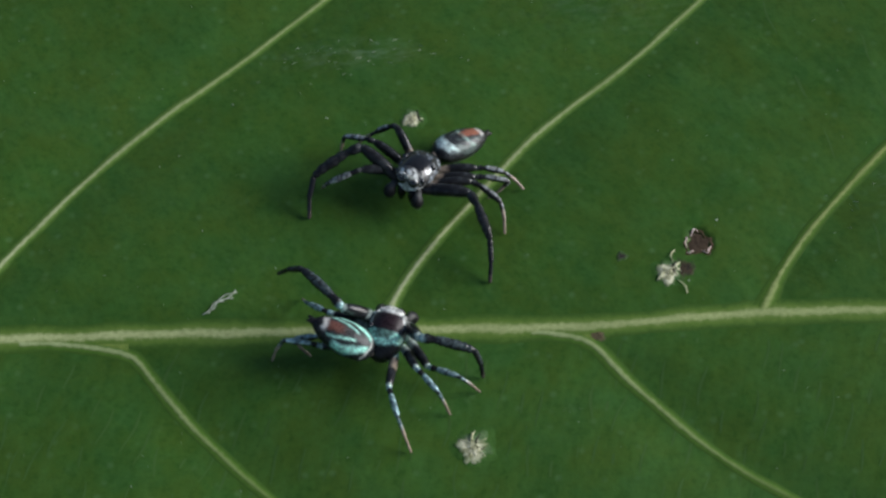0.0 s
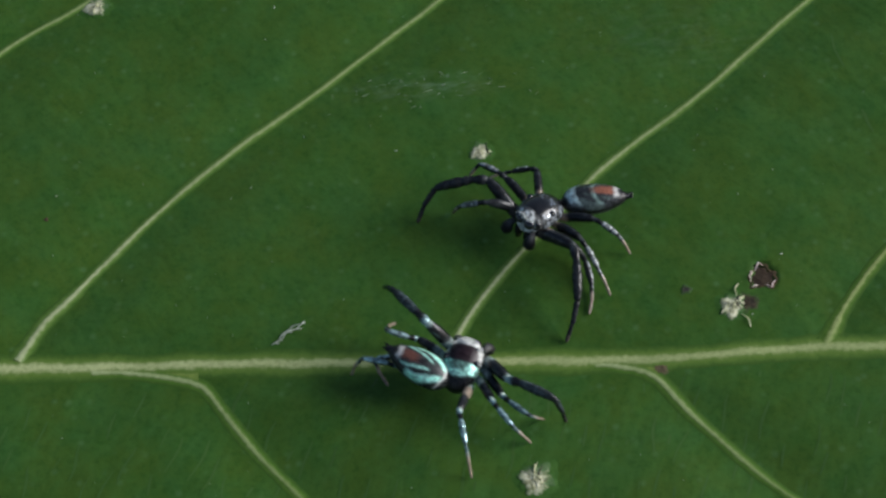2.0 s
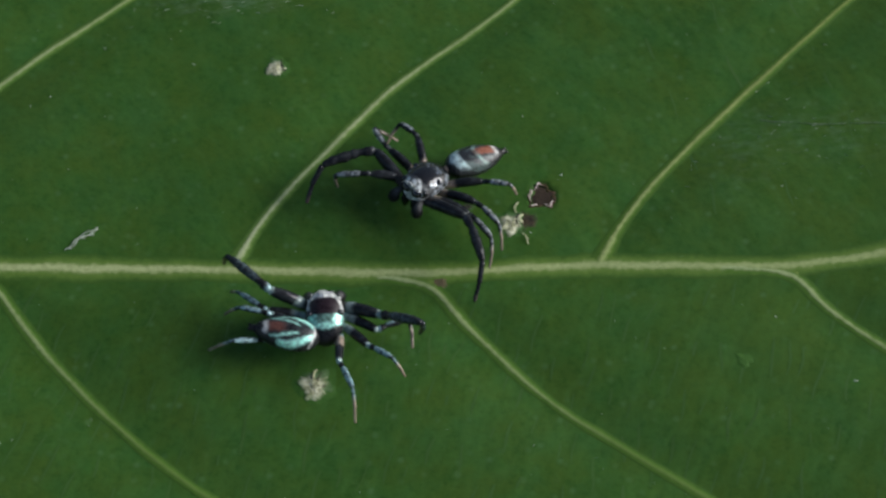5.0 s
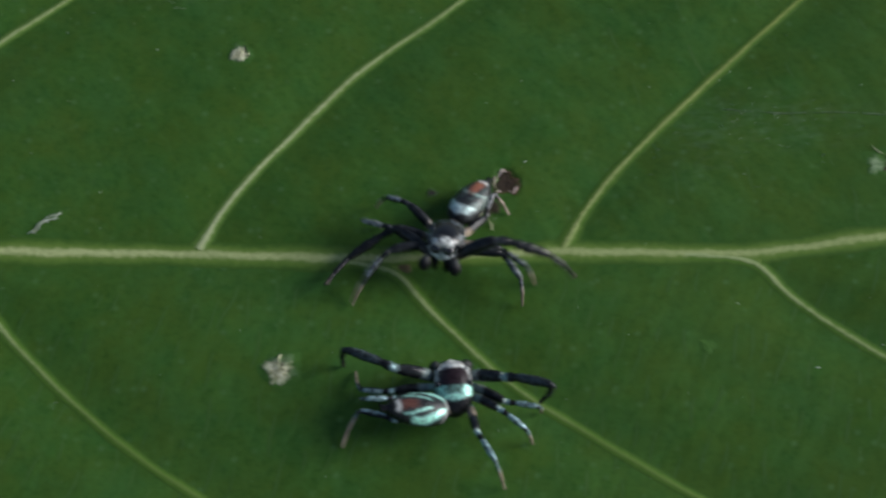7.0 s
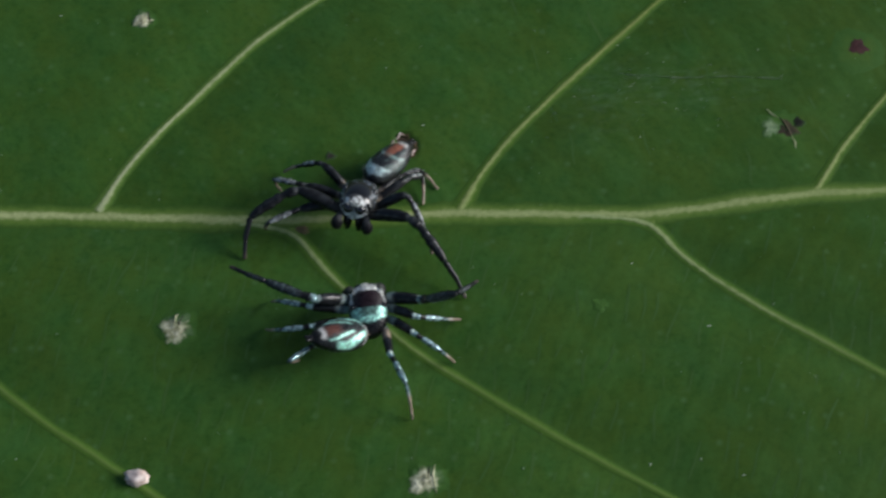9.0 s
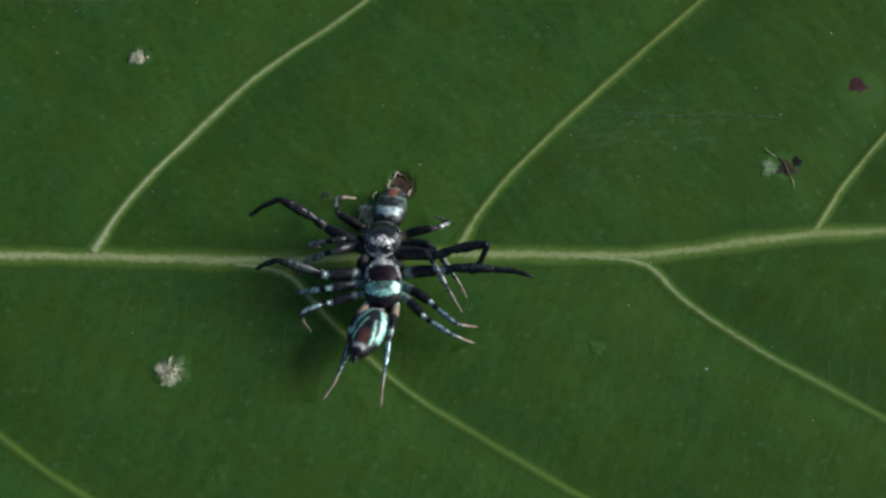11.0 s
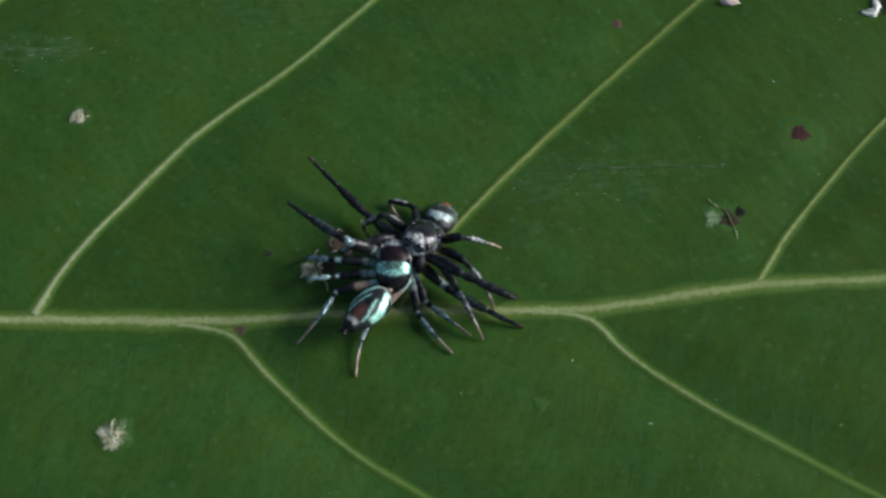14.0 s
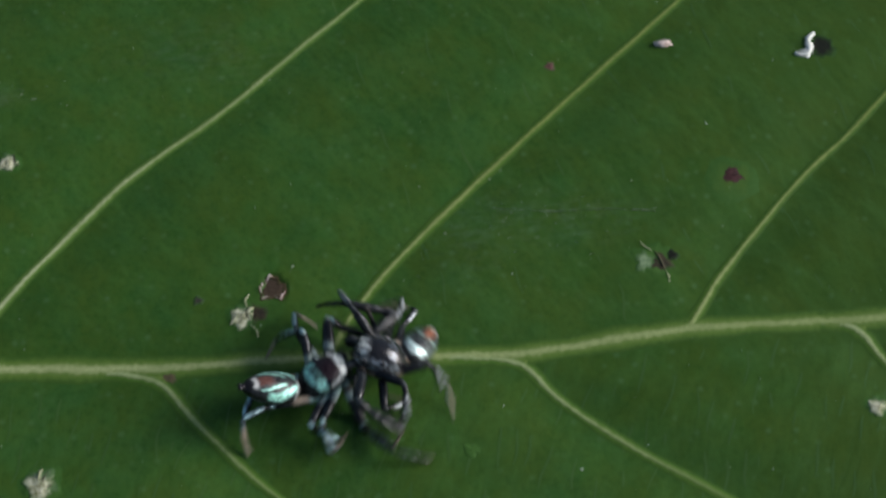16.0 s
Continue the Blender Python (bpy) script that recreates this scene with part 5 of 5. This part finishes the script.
TEAL_L2 = [
    (-5.08, 1.29, 0.0), (-6.76, 2.57, 0.0), (-11.16, -0.03, 0.0), (-10.60, 0.39, 0.0), (-3.46, 1.43, 0.5), (-3.07, 1.00, 0.0),
    (-3.53, 0.94, 0.0), (-2.31, -0.72, 0.0), (-0.81, -2.12, 0.0), (-1.22, -2.33, 0.0), (-1.49, -2.26, 0.0), (3.60, -6.23, 0.0),
    (8.69, -10.20, 0.0), (9.36, -9.50, 0.0), (9.62, -9.65, 0.0), (9.89, -8.51, 0.0), (10.43, -7.90, 0.0), (10.51, -7.42, 0.0),
    (10.22, -5.88, 0.0), (10.97, -4.84, 0.0), (11.45, -4.47, 0.0), (12.53, -3.65, 0.0), (13.62, -2.84, 0.0),
    (13.31, -3.58, 0.0), (14.85, -1.43, 0.0), (16.32, 3.45, 0.0), (16.46, 2.99, 0.0), (21.58, 6.17, 0.0), (20.57, 4.39, 0.0),
    (19.05, 3.39, 0.0), (21.07, 3.96, 0.0), (21.24, 2.38, 0.0), (21.35, 1.33, 0.0),
]
TEAL_L2_AIM = [
    (-1, 15, 0), (5, 10, 0), (-17, 20, 0), (-9, 18, 0), (21, -8, 0), (7, 18, 0), (9, 18, 0), (20, 15, 0), (11, 10, 0),
    (11, -4, 56), (11, 8, 48), (5, 8, 24), (0, 8, 8), (-1, -2, 0), (-9, -0, 0), (0, 8, 8), (8, 1, 24), (5, 18, 8),
    (-35, 40, 0), (-23, 30, 0), (-22, 29, 0), (-19, 19, 0), (-16, 10, 0), (-16, 8, 0), (-20, 21, 0), (-24, 34, 0), (-7, 18, 0),
    (20, 18, 0), (31, 17, 0), (-2, 6, 0), (-2, 8, 0), (-2, 8, 0), (-2, 8, 0),
]
TEAL_L3 = [
    (-4.52, -2.73, 0.0), (-9.75, -1.03, 0.0), (-7.65, -1.13, 0.0), (-7.65, -1.13, 0.0), (-3.88, -2.65, 0.0),
    (-3.88, -2.65, 0.0), (-3.88, -2.65, 0.0), (-2.16, -2.08, 0.0), (-1.07, -3.79, 0.0), (-1.65, -4.05, 0.0),
    (-1.82, -3.99, 0.0), (3.61, -7.67, 0.0), (9.03, -11.35, 0.0), (9.64, -11.35, 0.0), (9.47, -11.30, 0.0), (8.89, -9.90, 0.0),
    (10.35, -9.42, 0.0), (10.21, -9.41, 0.0), (10.11, -7.77, 0.0), (12.96, -7.76, 0.0), (12.96, -7.76, 0.0),
    (13.22, -6.41, 0.0), (13.48, -5.06, 0.0), (12.31, -5.47, 0.0), (16.26, -2.50, 0.0), (15.99, 0.72, 0.0), (16.47, 1.53, 0.0),
    (20.48, 2.52, 0.0), (21.61, 2.34, 0.0), (21.14, 0.93, 0.0), (21.75, 2.47, 0.0), (19.61, 0.51, 0.0), (18.19, -0.79, 0.0),
]
TEAL_L3_AIM = [
    (-18, 8, 0), (-18, 3, 0), (-13, 8, 0), (-7, 8, 0), (-2, 8, 0), (3, 9, 0), (8, 10, 0), (13, 12, 0), (18, 13, 0), (6, 24, 0),
    (19, 22, 0), (4, 12, 0), (3, 8, 0), (3, -0, 0), (2, 1, 0), (3, 8, 0), (4, -2, 0), (-5, 8, 0), (-14, 8, 0), (-17, 9, 0),
    (-18, 10, 0), (-23, 13, 0), (-28, 17, 0), (-29, 17, 0), (-25, 9, 0), (-20, -0, 0), (-7, -1, 0), (18, 23, 0), (28, 33, 0),
    (28, 33, 0), (28, 33, 0), (28, 33, 0), (22, 31, 0),
]
TEAL_L4 = [
    (-6.79, -2.96, 0.0), (-6.83, -3.04, 0.0), (-10.39, -1.45, 0.0), (-10.18, -1.41, 0.0), (-6.08, -1.77, 0.0),
    (-6.52, -2.83, 0.0), (-6.10, -2.78, 0.0), (-3.28, -5.54, 0.0), (-2.98, -6.25, 0.0), (-2.72, -6.62, 0.0),
    (-2.78, -6.56, 0.0), (3.30, -9.91, 0.0), (9.37, -13.25, 0.0), (8.57, -14.56, 0.0), (9.24, -13.78, 0.0),
    (11.34, -15.21, 0.0), (9.74, -13.20, 0.0), (12.29, -11.58, 0.0), (10.38, -12.88, 0.0), (12.63, -11.79, 0.0),
    (12.79, -11.80, 0.0), (14.19, -11.37, 0.0), (15.59, -10.95, 0.0), (15.69, -10.98, 0.0), (15.41, -3.87, 0.0),
    (15.23, -3.70, 0.0), (15.78, -3.15, 0.0), (17.64, -0.11, 0.0), (21.76, -0.77, 0.0), (19.35, -0.98, 0.0),
    (19.85, -3.90, 0.0), (18.18, -6.15, 0.0), (17.14, -7.60, 0.0),
]
TEAL_L4_AIM = [
    (-17, 7, 0), (-16, 8, 0), (-15, 7, 0), (-11, 8, 0), (-7, 13, 0), (-11, 11, 0), (-8, 10, 0), (-5, 8, 0), (-3, 3, 0),
    (-4, 3, 0), (-5, 8, 0), (-8, 8, 0), (-11, 8, 0), (-12, -7, 0), (-12, -6, 0), (-10, 8, 0), (-8, -8, 0), (-19, 8, -16),
    (-30, -14, -32), (-24, -16, -112), (-52, 8, -104), (-66, 20, -64), (-72, 20, -16), (-73, 24, -8), (-55, 8, -8),
    (-38, -10, -8), (-15, -5, -112), (-48, 20, -32), (-61, 30, 0), (-23, 5, 0), (-50, 5, 0), (-50, 8, 0), (-74, 13, 0),
]
TEAL_R1 = [
    (5.48, -4.65, 0.0), (3.06, -3.04, 1.0), (2.30, -2.72, 1.0), (2.25, -2.91, 1.0), (6.61, -5.87, 0.5), (6.49, -5.95, 0.0),
    (6.50, -5.85, 0.0), (11.71, -7.28, 1.5), (9.76, -6.71, 1.0), (10.10, -6.55, 1.0), (10.04, -5.86, 0.0), (15.24, -8.72, 0.0),
    (20.43, -11.58, 0.0), (20.14, -12.56, 2.0), (20.20, -12.06, 1.0), (22.24, -10.12, 3.5), (23.20, -9.24, 0.5),
    (22.92, -8.13, 3.5), (22.96, -6.61, 2.0), (25.57, -6.92, 0.5), (26.18, -4.56, 3.0), (26.95, -4.28, 2.5),
    (27.71, -4.00, 2.0), (25.74, -3.83, 1.5), (23.49, -2.01, 2.0), (28.99, -4.24, 0.0), (29.98, -2.35, 0.0), (29.78, 5.93, 0.0),
    (30.89, 2.47, 0.4), (32.46, -2.03, 0.0), (34.42, 0.26, 2.0), (30.55, -5.03, 0.8), (28.12, -8.35, 0.0),
]
TEAL_R1_AIM = [
    (-48, 44, -48), (-17, 32, 0), (-27, 36, -8), (-30, 34, -16), (-33, 22, -24), (-42, 30, -32), (-43, 27, -32), (-27, -1, 0),
    (-33, 21, -8), (-26, 11, 8), (-26, 13, 8), (-26, 23, 0), (-26, 32, 0), (-26, 34, 0), (-1, 3, 72), (-25, 29, -16),
    (-30, 20, -16), (-25, 26, -32), (-15, -6, -120), (-35, -12, 0), (-6, 21, -8), (-9, 21, -56), (-11, 21, -104),
    (-5, -2, -112), (-20, 8, -120), (-35, -23, -120), (-34, -18, -104), (-37, 8, -72), (-38, 8, -56), (-39, 3, -40),
    (-18, -11, 0), (0, 8, -56), (-8, -26, -88),
]
TEAL_R2 = [
    (5.29, -5.67, 0.0), (2.62, -3.68, 0.0), (2.14, -3.49, 0.0), (2.19, -3.39, 0.0), (5.29, -5.34, 0.0), (6.15, -6.43, 0.0),
    (6.10, -6.45, 0.0), (9.41, -6.16, 0.0), (9.64, -6.36, 0.0), (9.50, -6.67, 0.0), (9.54, -6.56, 0.0), (14.97, -9.45, 0.0),
    (20.40, -12.35, 0.0), (20.31, -12.14, 0.0), (20.29, -12.26, 0.0), (20.46, -10.91, 0.0), (21.98, -9.92, 0.0),
    (21.98, -8.65, 0.0), (21.34, -7.07, 0.0), (22.84, -6.84, 0.0), (22.81, -6.91, 0.0), (23.34, -6.25, 0.0),
    (23.87, -5.59, 0.0), (23.85, -5.65, 0.0), (24.37, -5.21, 0.0), (27.12, -3.35, 0.0), (26.85, -3.17, 0.0),
    (28.49, -0.38, 0.0), (28.67, -2.19, 0.0), (28.45, -1.49, 0.0), (31.09, -1.25, 0.0), (26.25, -4.47, 0.0),
    (22.91, -6.42, 0.0),
]
TEAL_R2_AIM = [
    (-41, 3, -56), (-24, -21, 112), (-40, 5, -64), (-40, -4, -72), (-40, 8, -16), (-40, -7, -56), (-39, -7, -56),
    (-38, -19, -112), (-45, 6, -32), (-33, -17, -104), (-33, 8, -96), (-35, 8, -64), (-37, 8, -32), (-37, 11, -24),
    (-29, -0, -24), (-40, 28, -48), (-43, 9, -48), (-41, 27, 0), (-42, 18, -40), (-57, 3, 0), (-48, 8, 0), (-37, 8, 24),
    (-20, 8, 48), (-17, -8, 48), (-31, 8, 24), (-45, -5, 0), (-63, -26, -120), (-54, 8, 16), (-50, -22, 72), (-56, -26, -64),
    (-54, 6, 0), (-48, 8, 0), (-54, 8, -8),
]
TEAL_R3 = [
    (3.52, -7.13, 0.0), (0.97, -4.88, 0.0), (0.10, -4.73, 0.0), (0.10, -4.90, 0.0), (4.54, -6.91, 0.0), (5.05, -7.68, 0.0),
    (5.01, -7.64, 0.0), (7.91, -7.29, 0.0), (9.42, -8.47, 0.0), (9.25, -8.61, 0.0), (9.22, -8.51, 0.0), (14.20, -11.31, 0.0),
    (19.17, -14.11, 0.0), (19.75, -14.33, 0.0), (19.84, -14.31, 0.0), (19.74, -12.68, 0.0), (21.93, -11.57, 0.0),
    (21.59, -11.54, 0.0), (20.98, -8.99, 0.0), (20.86, -8.70, 0.0), (22.29, -7.31, 0.0), (23.19, -7.52, 0.0),
    (24.10, -7.74, 0.0), (24.11, -6.33, 0.0), (24.28, -5.12, 0.0), (25.76, -4.75, 0.0), (25.66, -4.63, 0.0),
    (27.73, -1.99, 0.0), (28.90, -2.68, 0.0), (28.68, -2.72, 0.0), (30.51, -2.53, 0.0), (24.93, -4.60, 0.0),
    (21.21, -5.98, 0.0),
]
TEAL_R3_AIM = [
    (-48, 24, -16), (-32, 21, 24), (-52, 33, 0), (-54, 32, 0), (-46, 21, 0), (-48, 14, -16), (-51, 16, -8), (-45, 23, 0),
    (-55, 22, -16), (-52, 11, -16), (-51, 12, -16), (-48, 18, -8), (-45, 25, 0), (-44, 26, 0), (-33, 11, 16), (-54, 20, -32),
    (-46, 14, -8), (-50, 21, 0), (-41, 10, 0), (-75, 12, -8), (-54, 18, -8), (-52, 9, -8), (-43, 22, 0), (-29, 5, 0),
    (-79, 20, 0), (-62, -4, 0), (-74, -28, -104), (-61, 8, -112), (-56, -24, -120), (-75, 24, 0), (-58, -8, 0), (-58, 8, 0),
    (-58, 8, -80),
]
TEAL_R4 = [
    (1.25, -9.52, 0.0), (-1.24, -7.44, 0.0), (-1.74, -7.36, 0.0), (-1.80, -7.08, 0.0), (1.09, -9.15, 0.0), (1.22, -9.72, 0.0),
    (1.22, -9.81, 0.0), (5.13, -9.88, 0.0), (6.06, -11.56, 0.0), (6.06, -11.65, 0.0), (6.09, -11.63, 0.0), (12.09, -14.41, 0.0),
    (18.09, -17.18, 0.0), (18.05, -17.36, 0.0), (18.24, -17.41, 0.0), (17.90, -16.91, 0.0), (19.09, -15.59, 0.0),
    (19.02, -15.58, 0.0), (19.64, -13.75, 0.0), (16.57, -12.85, 0.0), (16.60, -12.96, 0.0), (17.48, -12.34, 0.0),
    (18.36, -11.72, 0.0), (18.32, -12.00, 0.0), (22.53, -7.99, 0.0), (19.13, -6.39, 0.0), (19.38, -5.61, 0.0),
    (21.85, -3.70, 0.0), (22.57, -5.23, 0.0), (22.06, -5.69, 0.0), (23.78, -5.02, 0.0), (21.01, -7.19, 0.0),
    (17.13, -7.40, 0.0),
]
TEAL_R4_AIM = [
    (-80, 20, -24), (-74, 23, -16), (-77, 30, -8), (-83, 25, -16), (-85, 29, -24), (-93, 42, 0), (-96, 33, -8), (-95, 19, -16),
    (-97, 29, -24), (-94, 27, -32), (-94, 27, -32), (-89, 28, -24), (-85, 29, -16), (-84, 29, -16), (-77, 28, -16),
    (-88, 29, -16), (-92, 30, -16), (-90, 25, -24), (-78, 8, -32), (-116, -5, 0), (-100, 19, 0), (-99, 21, 16), (-99, 19, 40),
    (-85, -1, 40), (-94, 22, -24), (-112, -4, 0), (-134, -20, -72), (-113, 9, -40), (-132, -22, -120), (-127, -20, -104),
    (-108, -5, -24), (-108, 8, -24), (-108, 8, -24),
]


# when they hold still and when they dart: seconds, and the stage of the path reached
BOTH_CLOCK = [(9.0, 9.0), (9.38, 9.06), (9.5, 9.5), (9.65, 9.9), (10.0, 10.0), (12.5, 12.5), (12.72, 12.55), (12.9, 12.95), (13.0, 13.0), (13.4, 13.45), (13.5, 13.5),
              (14.0, 14.0), (14.32, 14.06), (14.5, 14.5), (14.6, 14.68), (14.7, 14.7), (14.85, 14.73), (15.0, 15.0), (15.5, 15.5), (15.63, 15.54), (15.8, 15.8), (16.0, 16.0)]
DARK_CLOCK = [(0, 0), (0.5, 0.5), (0.72, 0.55), (1.0, 1.0), (2.0, 2.0), (2.3, 2.04), (2.5, 2.5), (2.62, 2.95), (3.0, 3.0), (3.5, 3.5), (3.72, 3.55), (4.0, 4.0), (6.8, 6.8), (6.92, 6.83), (7.0, 7.0), (7.12, 7.45), (7.5, 7.5), (8.0, 8.0), (8.2, 8.03), (8.4, 8.46), (8.5, 8.5)] + BOTH_CLOCK
TEAL_CLOCK = [(0, 0), (0.3, 0.06), (0.5, 0.5), (1.5, 1.5), (1.72, 1.56), (2.0, 2.0), (3.0, 3.0), (3.22, 3.05), (3.5, 3.5), (3.65, 3.9), (4.0, 4.0), (7.5, 7.5), (7.75, 7.56), (8.0, 8.0), (8.1, 8.35), (8.5, 8.5)] + BOTH_CLOCK


def ease(times, rows, t):
    """A value between the rows, smooth and without overshoot."""
    rows = np.array(rows, float)
    i = min(max(int(np.searchsorted(times, t, "right")) - 1, 0), len(times) - 2)
    h = np.diff(times)
    slope = np.diff(rows, axis=0) / h[:, None]

    def tangent(k):
        if k == 0 or k == len(times) - 1:
            return slope[0 if k == 0 else -1] * 0.5
        a, b = slope[k - 1], slope[k]
        w = (2 * h[k] + h[k - 1], h[k] + 2 * h[k - 1])
        same = a * b > 0
        a, b = np.where(same, a, 1.0), np.where(same, b, 1.0)
        return np.where(same, (w[0] + w[1]) / (w[0] / a + w[1] / b), 0.0)
    u = (t - times[i]) / h[i]
    m0, m1 = tangent(i) * h[i], tangent(i + 1) * h[i]
    return rows[i] * (2 * u ** 3 - 3 * u ** 2 + 1) + m0 * (u ** 3 - 2 * u ** 2 + u) + rows[i + 1] * (3 * u ** 2 - 2 * u ** 3) + m1 * (u ** 3 - u ** 2)


def moment(clock, t):
    """The spiders sit still and then dart: the clock says which stage of the path they have reached at t."""
    return float(np.interp(t, [c[0] for c in clock], [c[1] for c in clock]))


def step(times, rows, t, high):
    """Where a foot is: it stands, lifts off, and comes down at its next place."""
    i = min(max(int(np.searchsorted(times, t, "right")) - 1, 0), len(times) - 2)
    a, b = Vector(rows[i]), Vector(rows[i + 1])
    u = (t - times[i]) / (times[i + 1] - times[i])
    far = (Vector(b.xy) - Vector(a.xy)).length
    p = a.lerp(b, u * u * (3 - 2 * u))
    p.z += min(0.25 * far, high) * math.sin(math.pi * u) if far > 0.5 else 0.0
    return p


def basis(origin, x, up):
    """A pose in millimetres whose x axis runs along x and whose z axis leans to up."""
    x = x.normalized()
    y = up.cross(x)
    y = y.normalized() if y.length > 1e-4 else x.orthogonal().normalized()
    m = Matrix((x, y, x.cross(y))).transposed().to_4x4()
    m.translation = origin * MM
    return m


def reach(hip, aim, claw, lengths):
    """Poses of thigh (in the body's space), shin and foot (in the thigh's): the thigh points as aim says, and the claw stands at its place."""
    thigh, shin, toe = lengths
    az, el, twist = (radians(v) for v in aim)
    out = Vector((math.copysign(1, hip.x) * math.cos(az) * math.cos(el), math.sin(az) * math.cos(el), math.sin(el)))
    knee = hip + out * thigh
    axis = claw - knee
    n = min(max(axis.length, abs(shin - toe) + 0.15), (shin + toe) * 0.995)
    axis.normalize()
    pole = out - axis * axis.dot(out)
    if pole.length < 0.08:
        pole = Vector((0, 0, 1)) - axis * axis.z
    pole = Matrix.Rotation(twist, 3, axis) @ pole.normalized()
    c = (shin * shin + n * n - toe * toe) / (2 * shin * n)
    ankle = knee + axis * (shin * c) + pole * (shin * math.sqrt(max(0.0, 1 - c * c)))
    m = basis(hip, out, Vector((0, 0, 1)))
    back = m.inverted()
    return m, back @ basis(knee, ankle - knee, pole), back @ basis(ankle, knee + axis * n - ankle, pole)


def move_spider(made, path, swing, feet, aims, stance, clock):
    spider, abdomen, legs = made
    times, heights, pitches = stance
    moments = [i / 10 for i in range(161)]
    bodies, tails = [], []
    for t in moments:
        stage = moment(clock, t)
        (x, y, yaw), (turn, lift) = ease(TIMES, path, stage), ease(TIMES, swing, stage)
        stand, pitch = np.interp(t, times, heights), np.interp(t, times, pitches)
        bodies.append(mm(x, y, stand, 0, 0, yaw) @ pose(0, 0, 0, pitch, 0, 0))
        tails.append(mm(0, -1.45, -0.12, 0, 0, turn) @ pose(0, 0, 0, -lift - pitch, 0, 0))
    walk(spider, list(zip(moments, bodies)))
    walk(abdomen, list(zip(moments, tails)))
    for name, (leg, lower, foot, hip, lengths) in legs.items():
        poses = []
        for t, body in zip(moments, bodies):
            stage = moment(clock, t)
            place = step(TIMES, feet[name], stage, 2.0 if name[1] == "1" else 0.7)
            place.z += height_at(place.x, place.y) + 0.12
            poses.append(reach(hip, ease(TIMES, aims[name], stage), (body.inverted() @ (place * MM)) / MM, lengths))
        for k, piece in enumerate((leg, lower, foot)):
            walk(piece, [(t, p[k]) for t, p in zip(moments, poses)])


def motions():
    move_spider(DARK_SPIDER, DARK_PATH, DARK_SWING,
                {"L1": DARK_L1, "L2": DARK_L2, "L3": DARK_L3, "L4": DARK_L4, "R1": DARK_R1, "R2": DARK_R2, "R3": DARK_R3, "R4": DARK_R4},
                {"L1": DARK_L1_AIM, "L2": DARK_L2_AIM, "L3": DARK_L3_AIM, "L4": DARK_L4_AIM, "R1": DARK_R1_AIM, "R2": DARK_R2_AIM, "R3": DARK_R3_AIM, "R4": DARK_R4_AIM},
                ((0, 6.8, 7, 9, 9.5, 10, 15.5, 16), (2.1, 2.1, 2.2, 2.2, 2.3, 2.1, 2.1, 2.3), (12, 12, 18, 18, 22, 24, 24, 18)), DARK_CLOCK)
    move_spider(TEAL_SPIDER, TEAL_PATH, TEAL_SWING,
                {"L1": TEAL_L1, "L2": TEAL_L2, "L3": TEAL_L3, "L4": TEAL_L4, "R1": TEAL_R1, "R2": TEAL_R2, "R3": TEAL_R3, "R4": TEAL_R4},
                {"L1": TEAL_L1_AIM, "L2": TEAL_L2_AIM, "L3": TEAL_L3_AIM, "L4": TEAL_L4_AIM, "R1": TEAL_R1_AIM, "R2": TEAL_R2_AIM, "R3": TEAL_R3_AIM, "R4": TEAL_R4_AIM},
                ((0, 16), (1.85, 1.85), (3, 3)), TEAL_CLOCK)


motions()
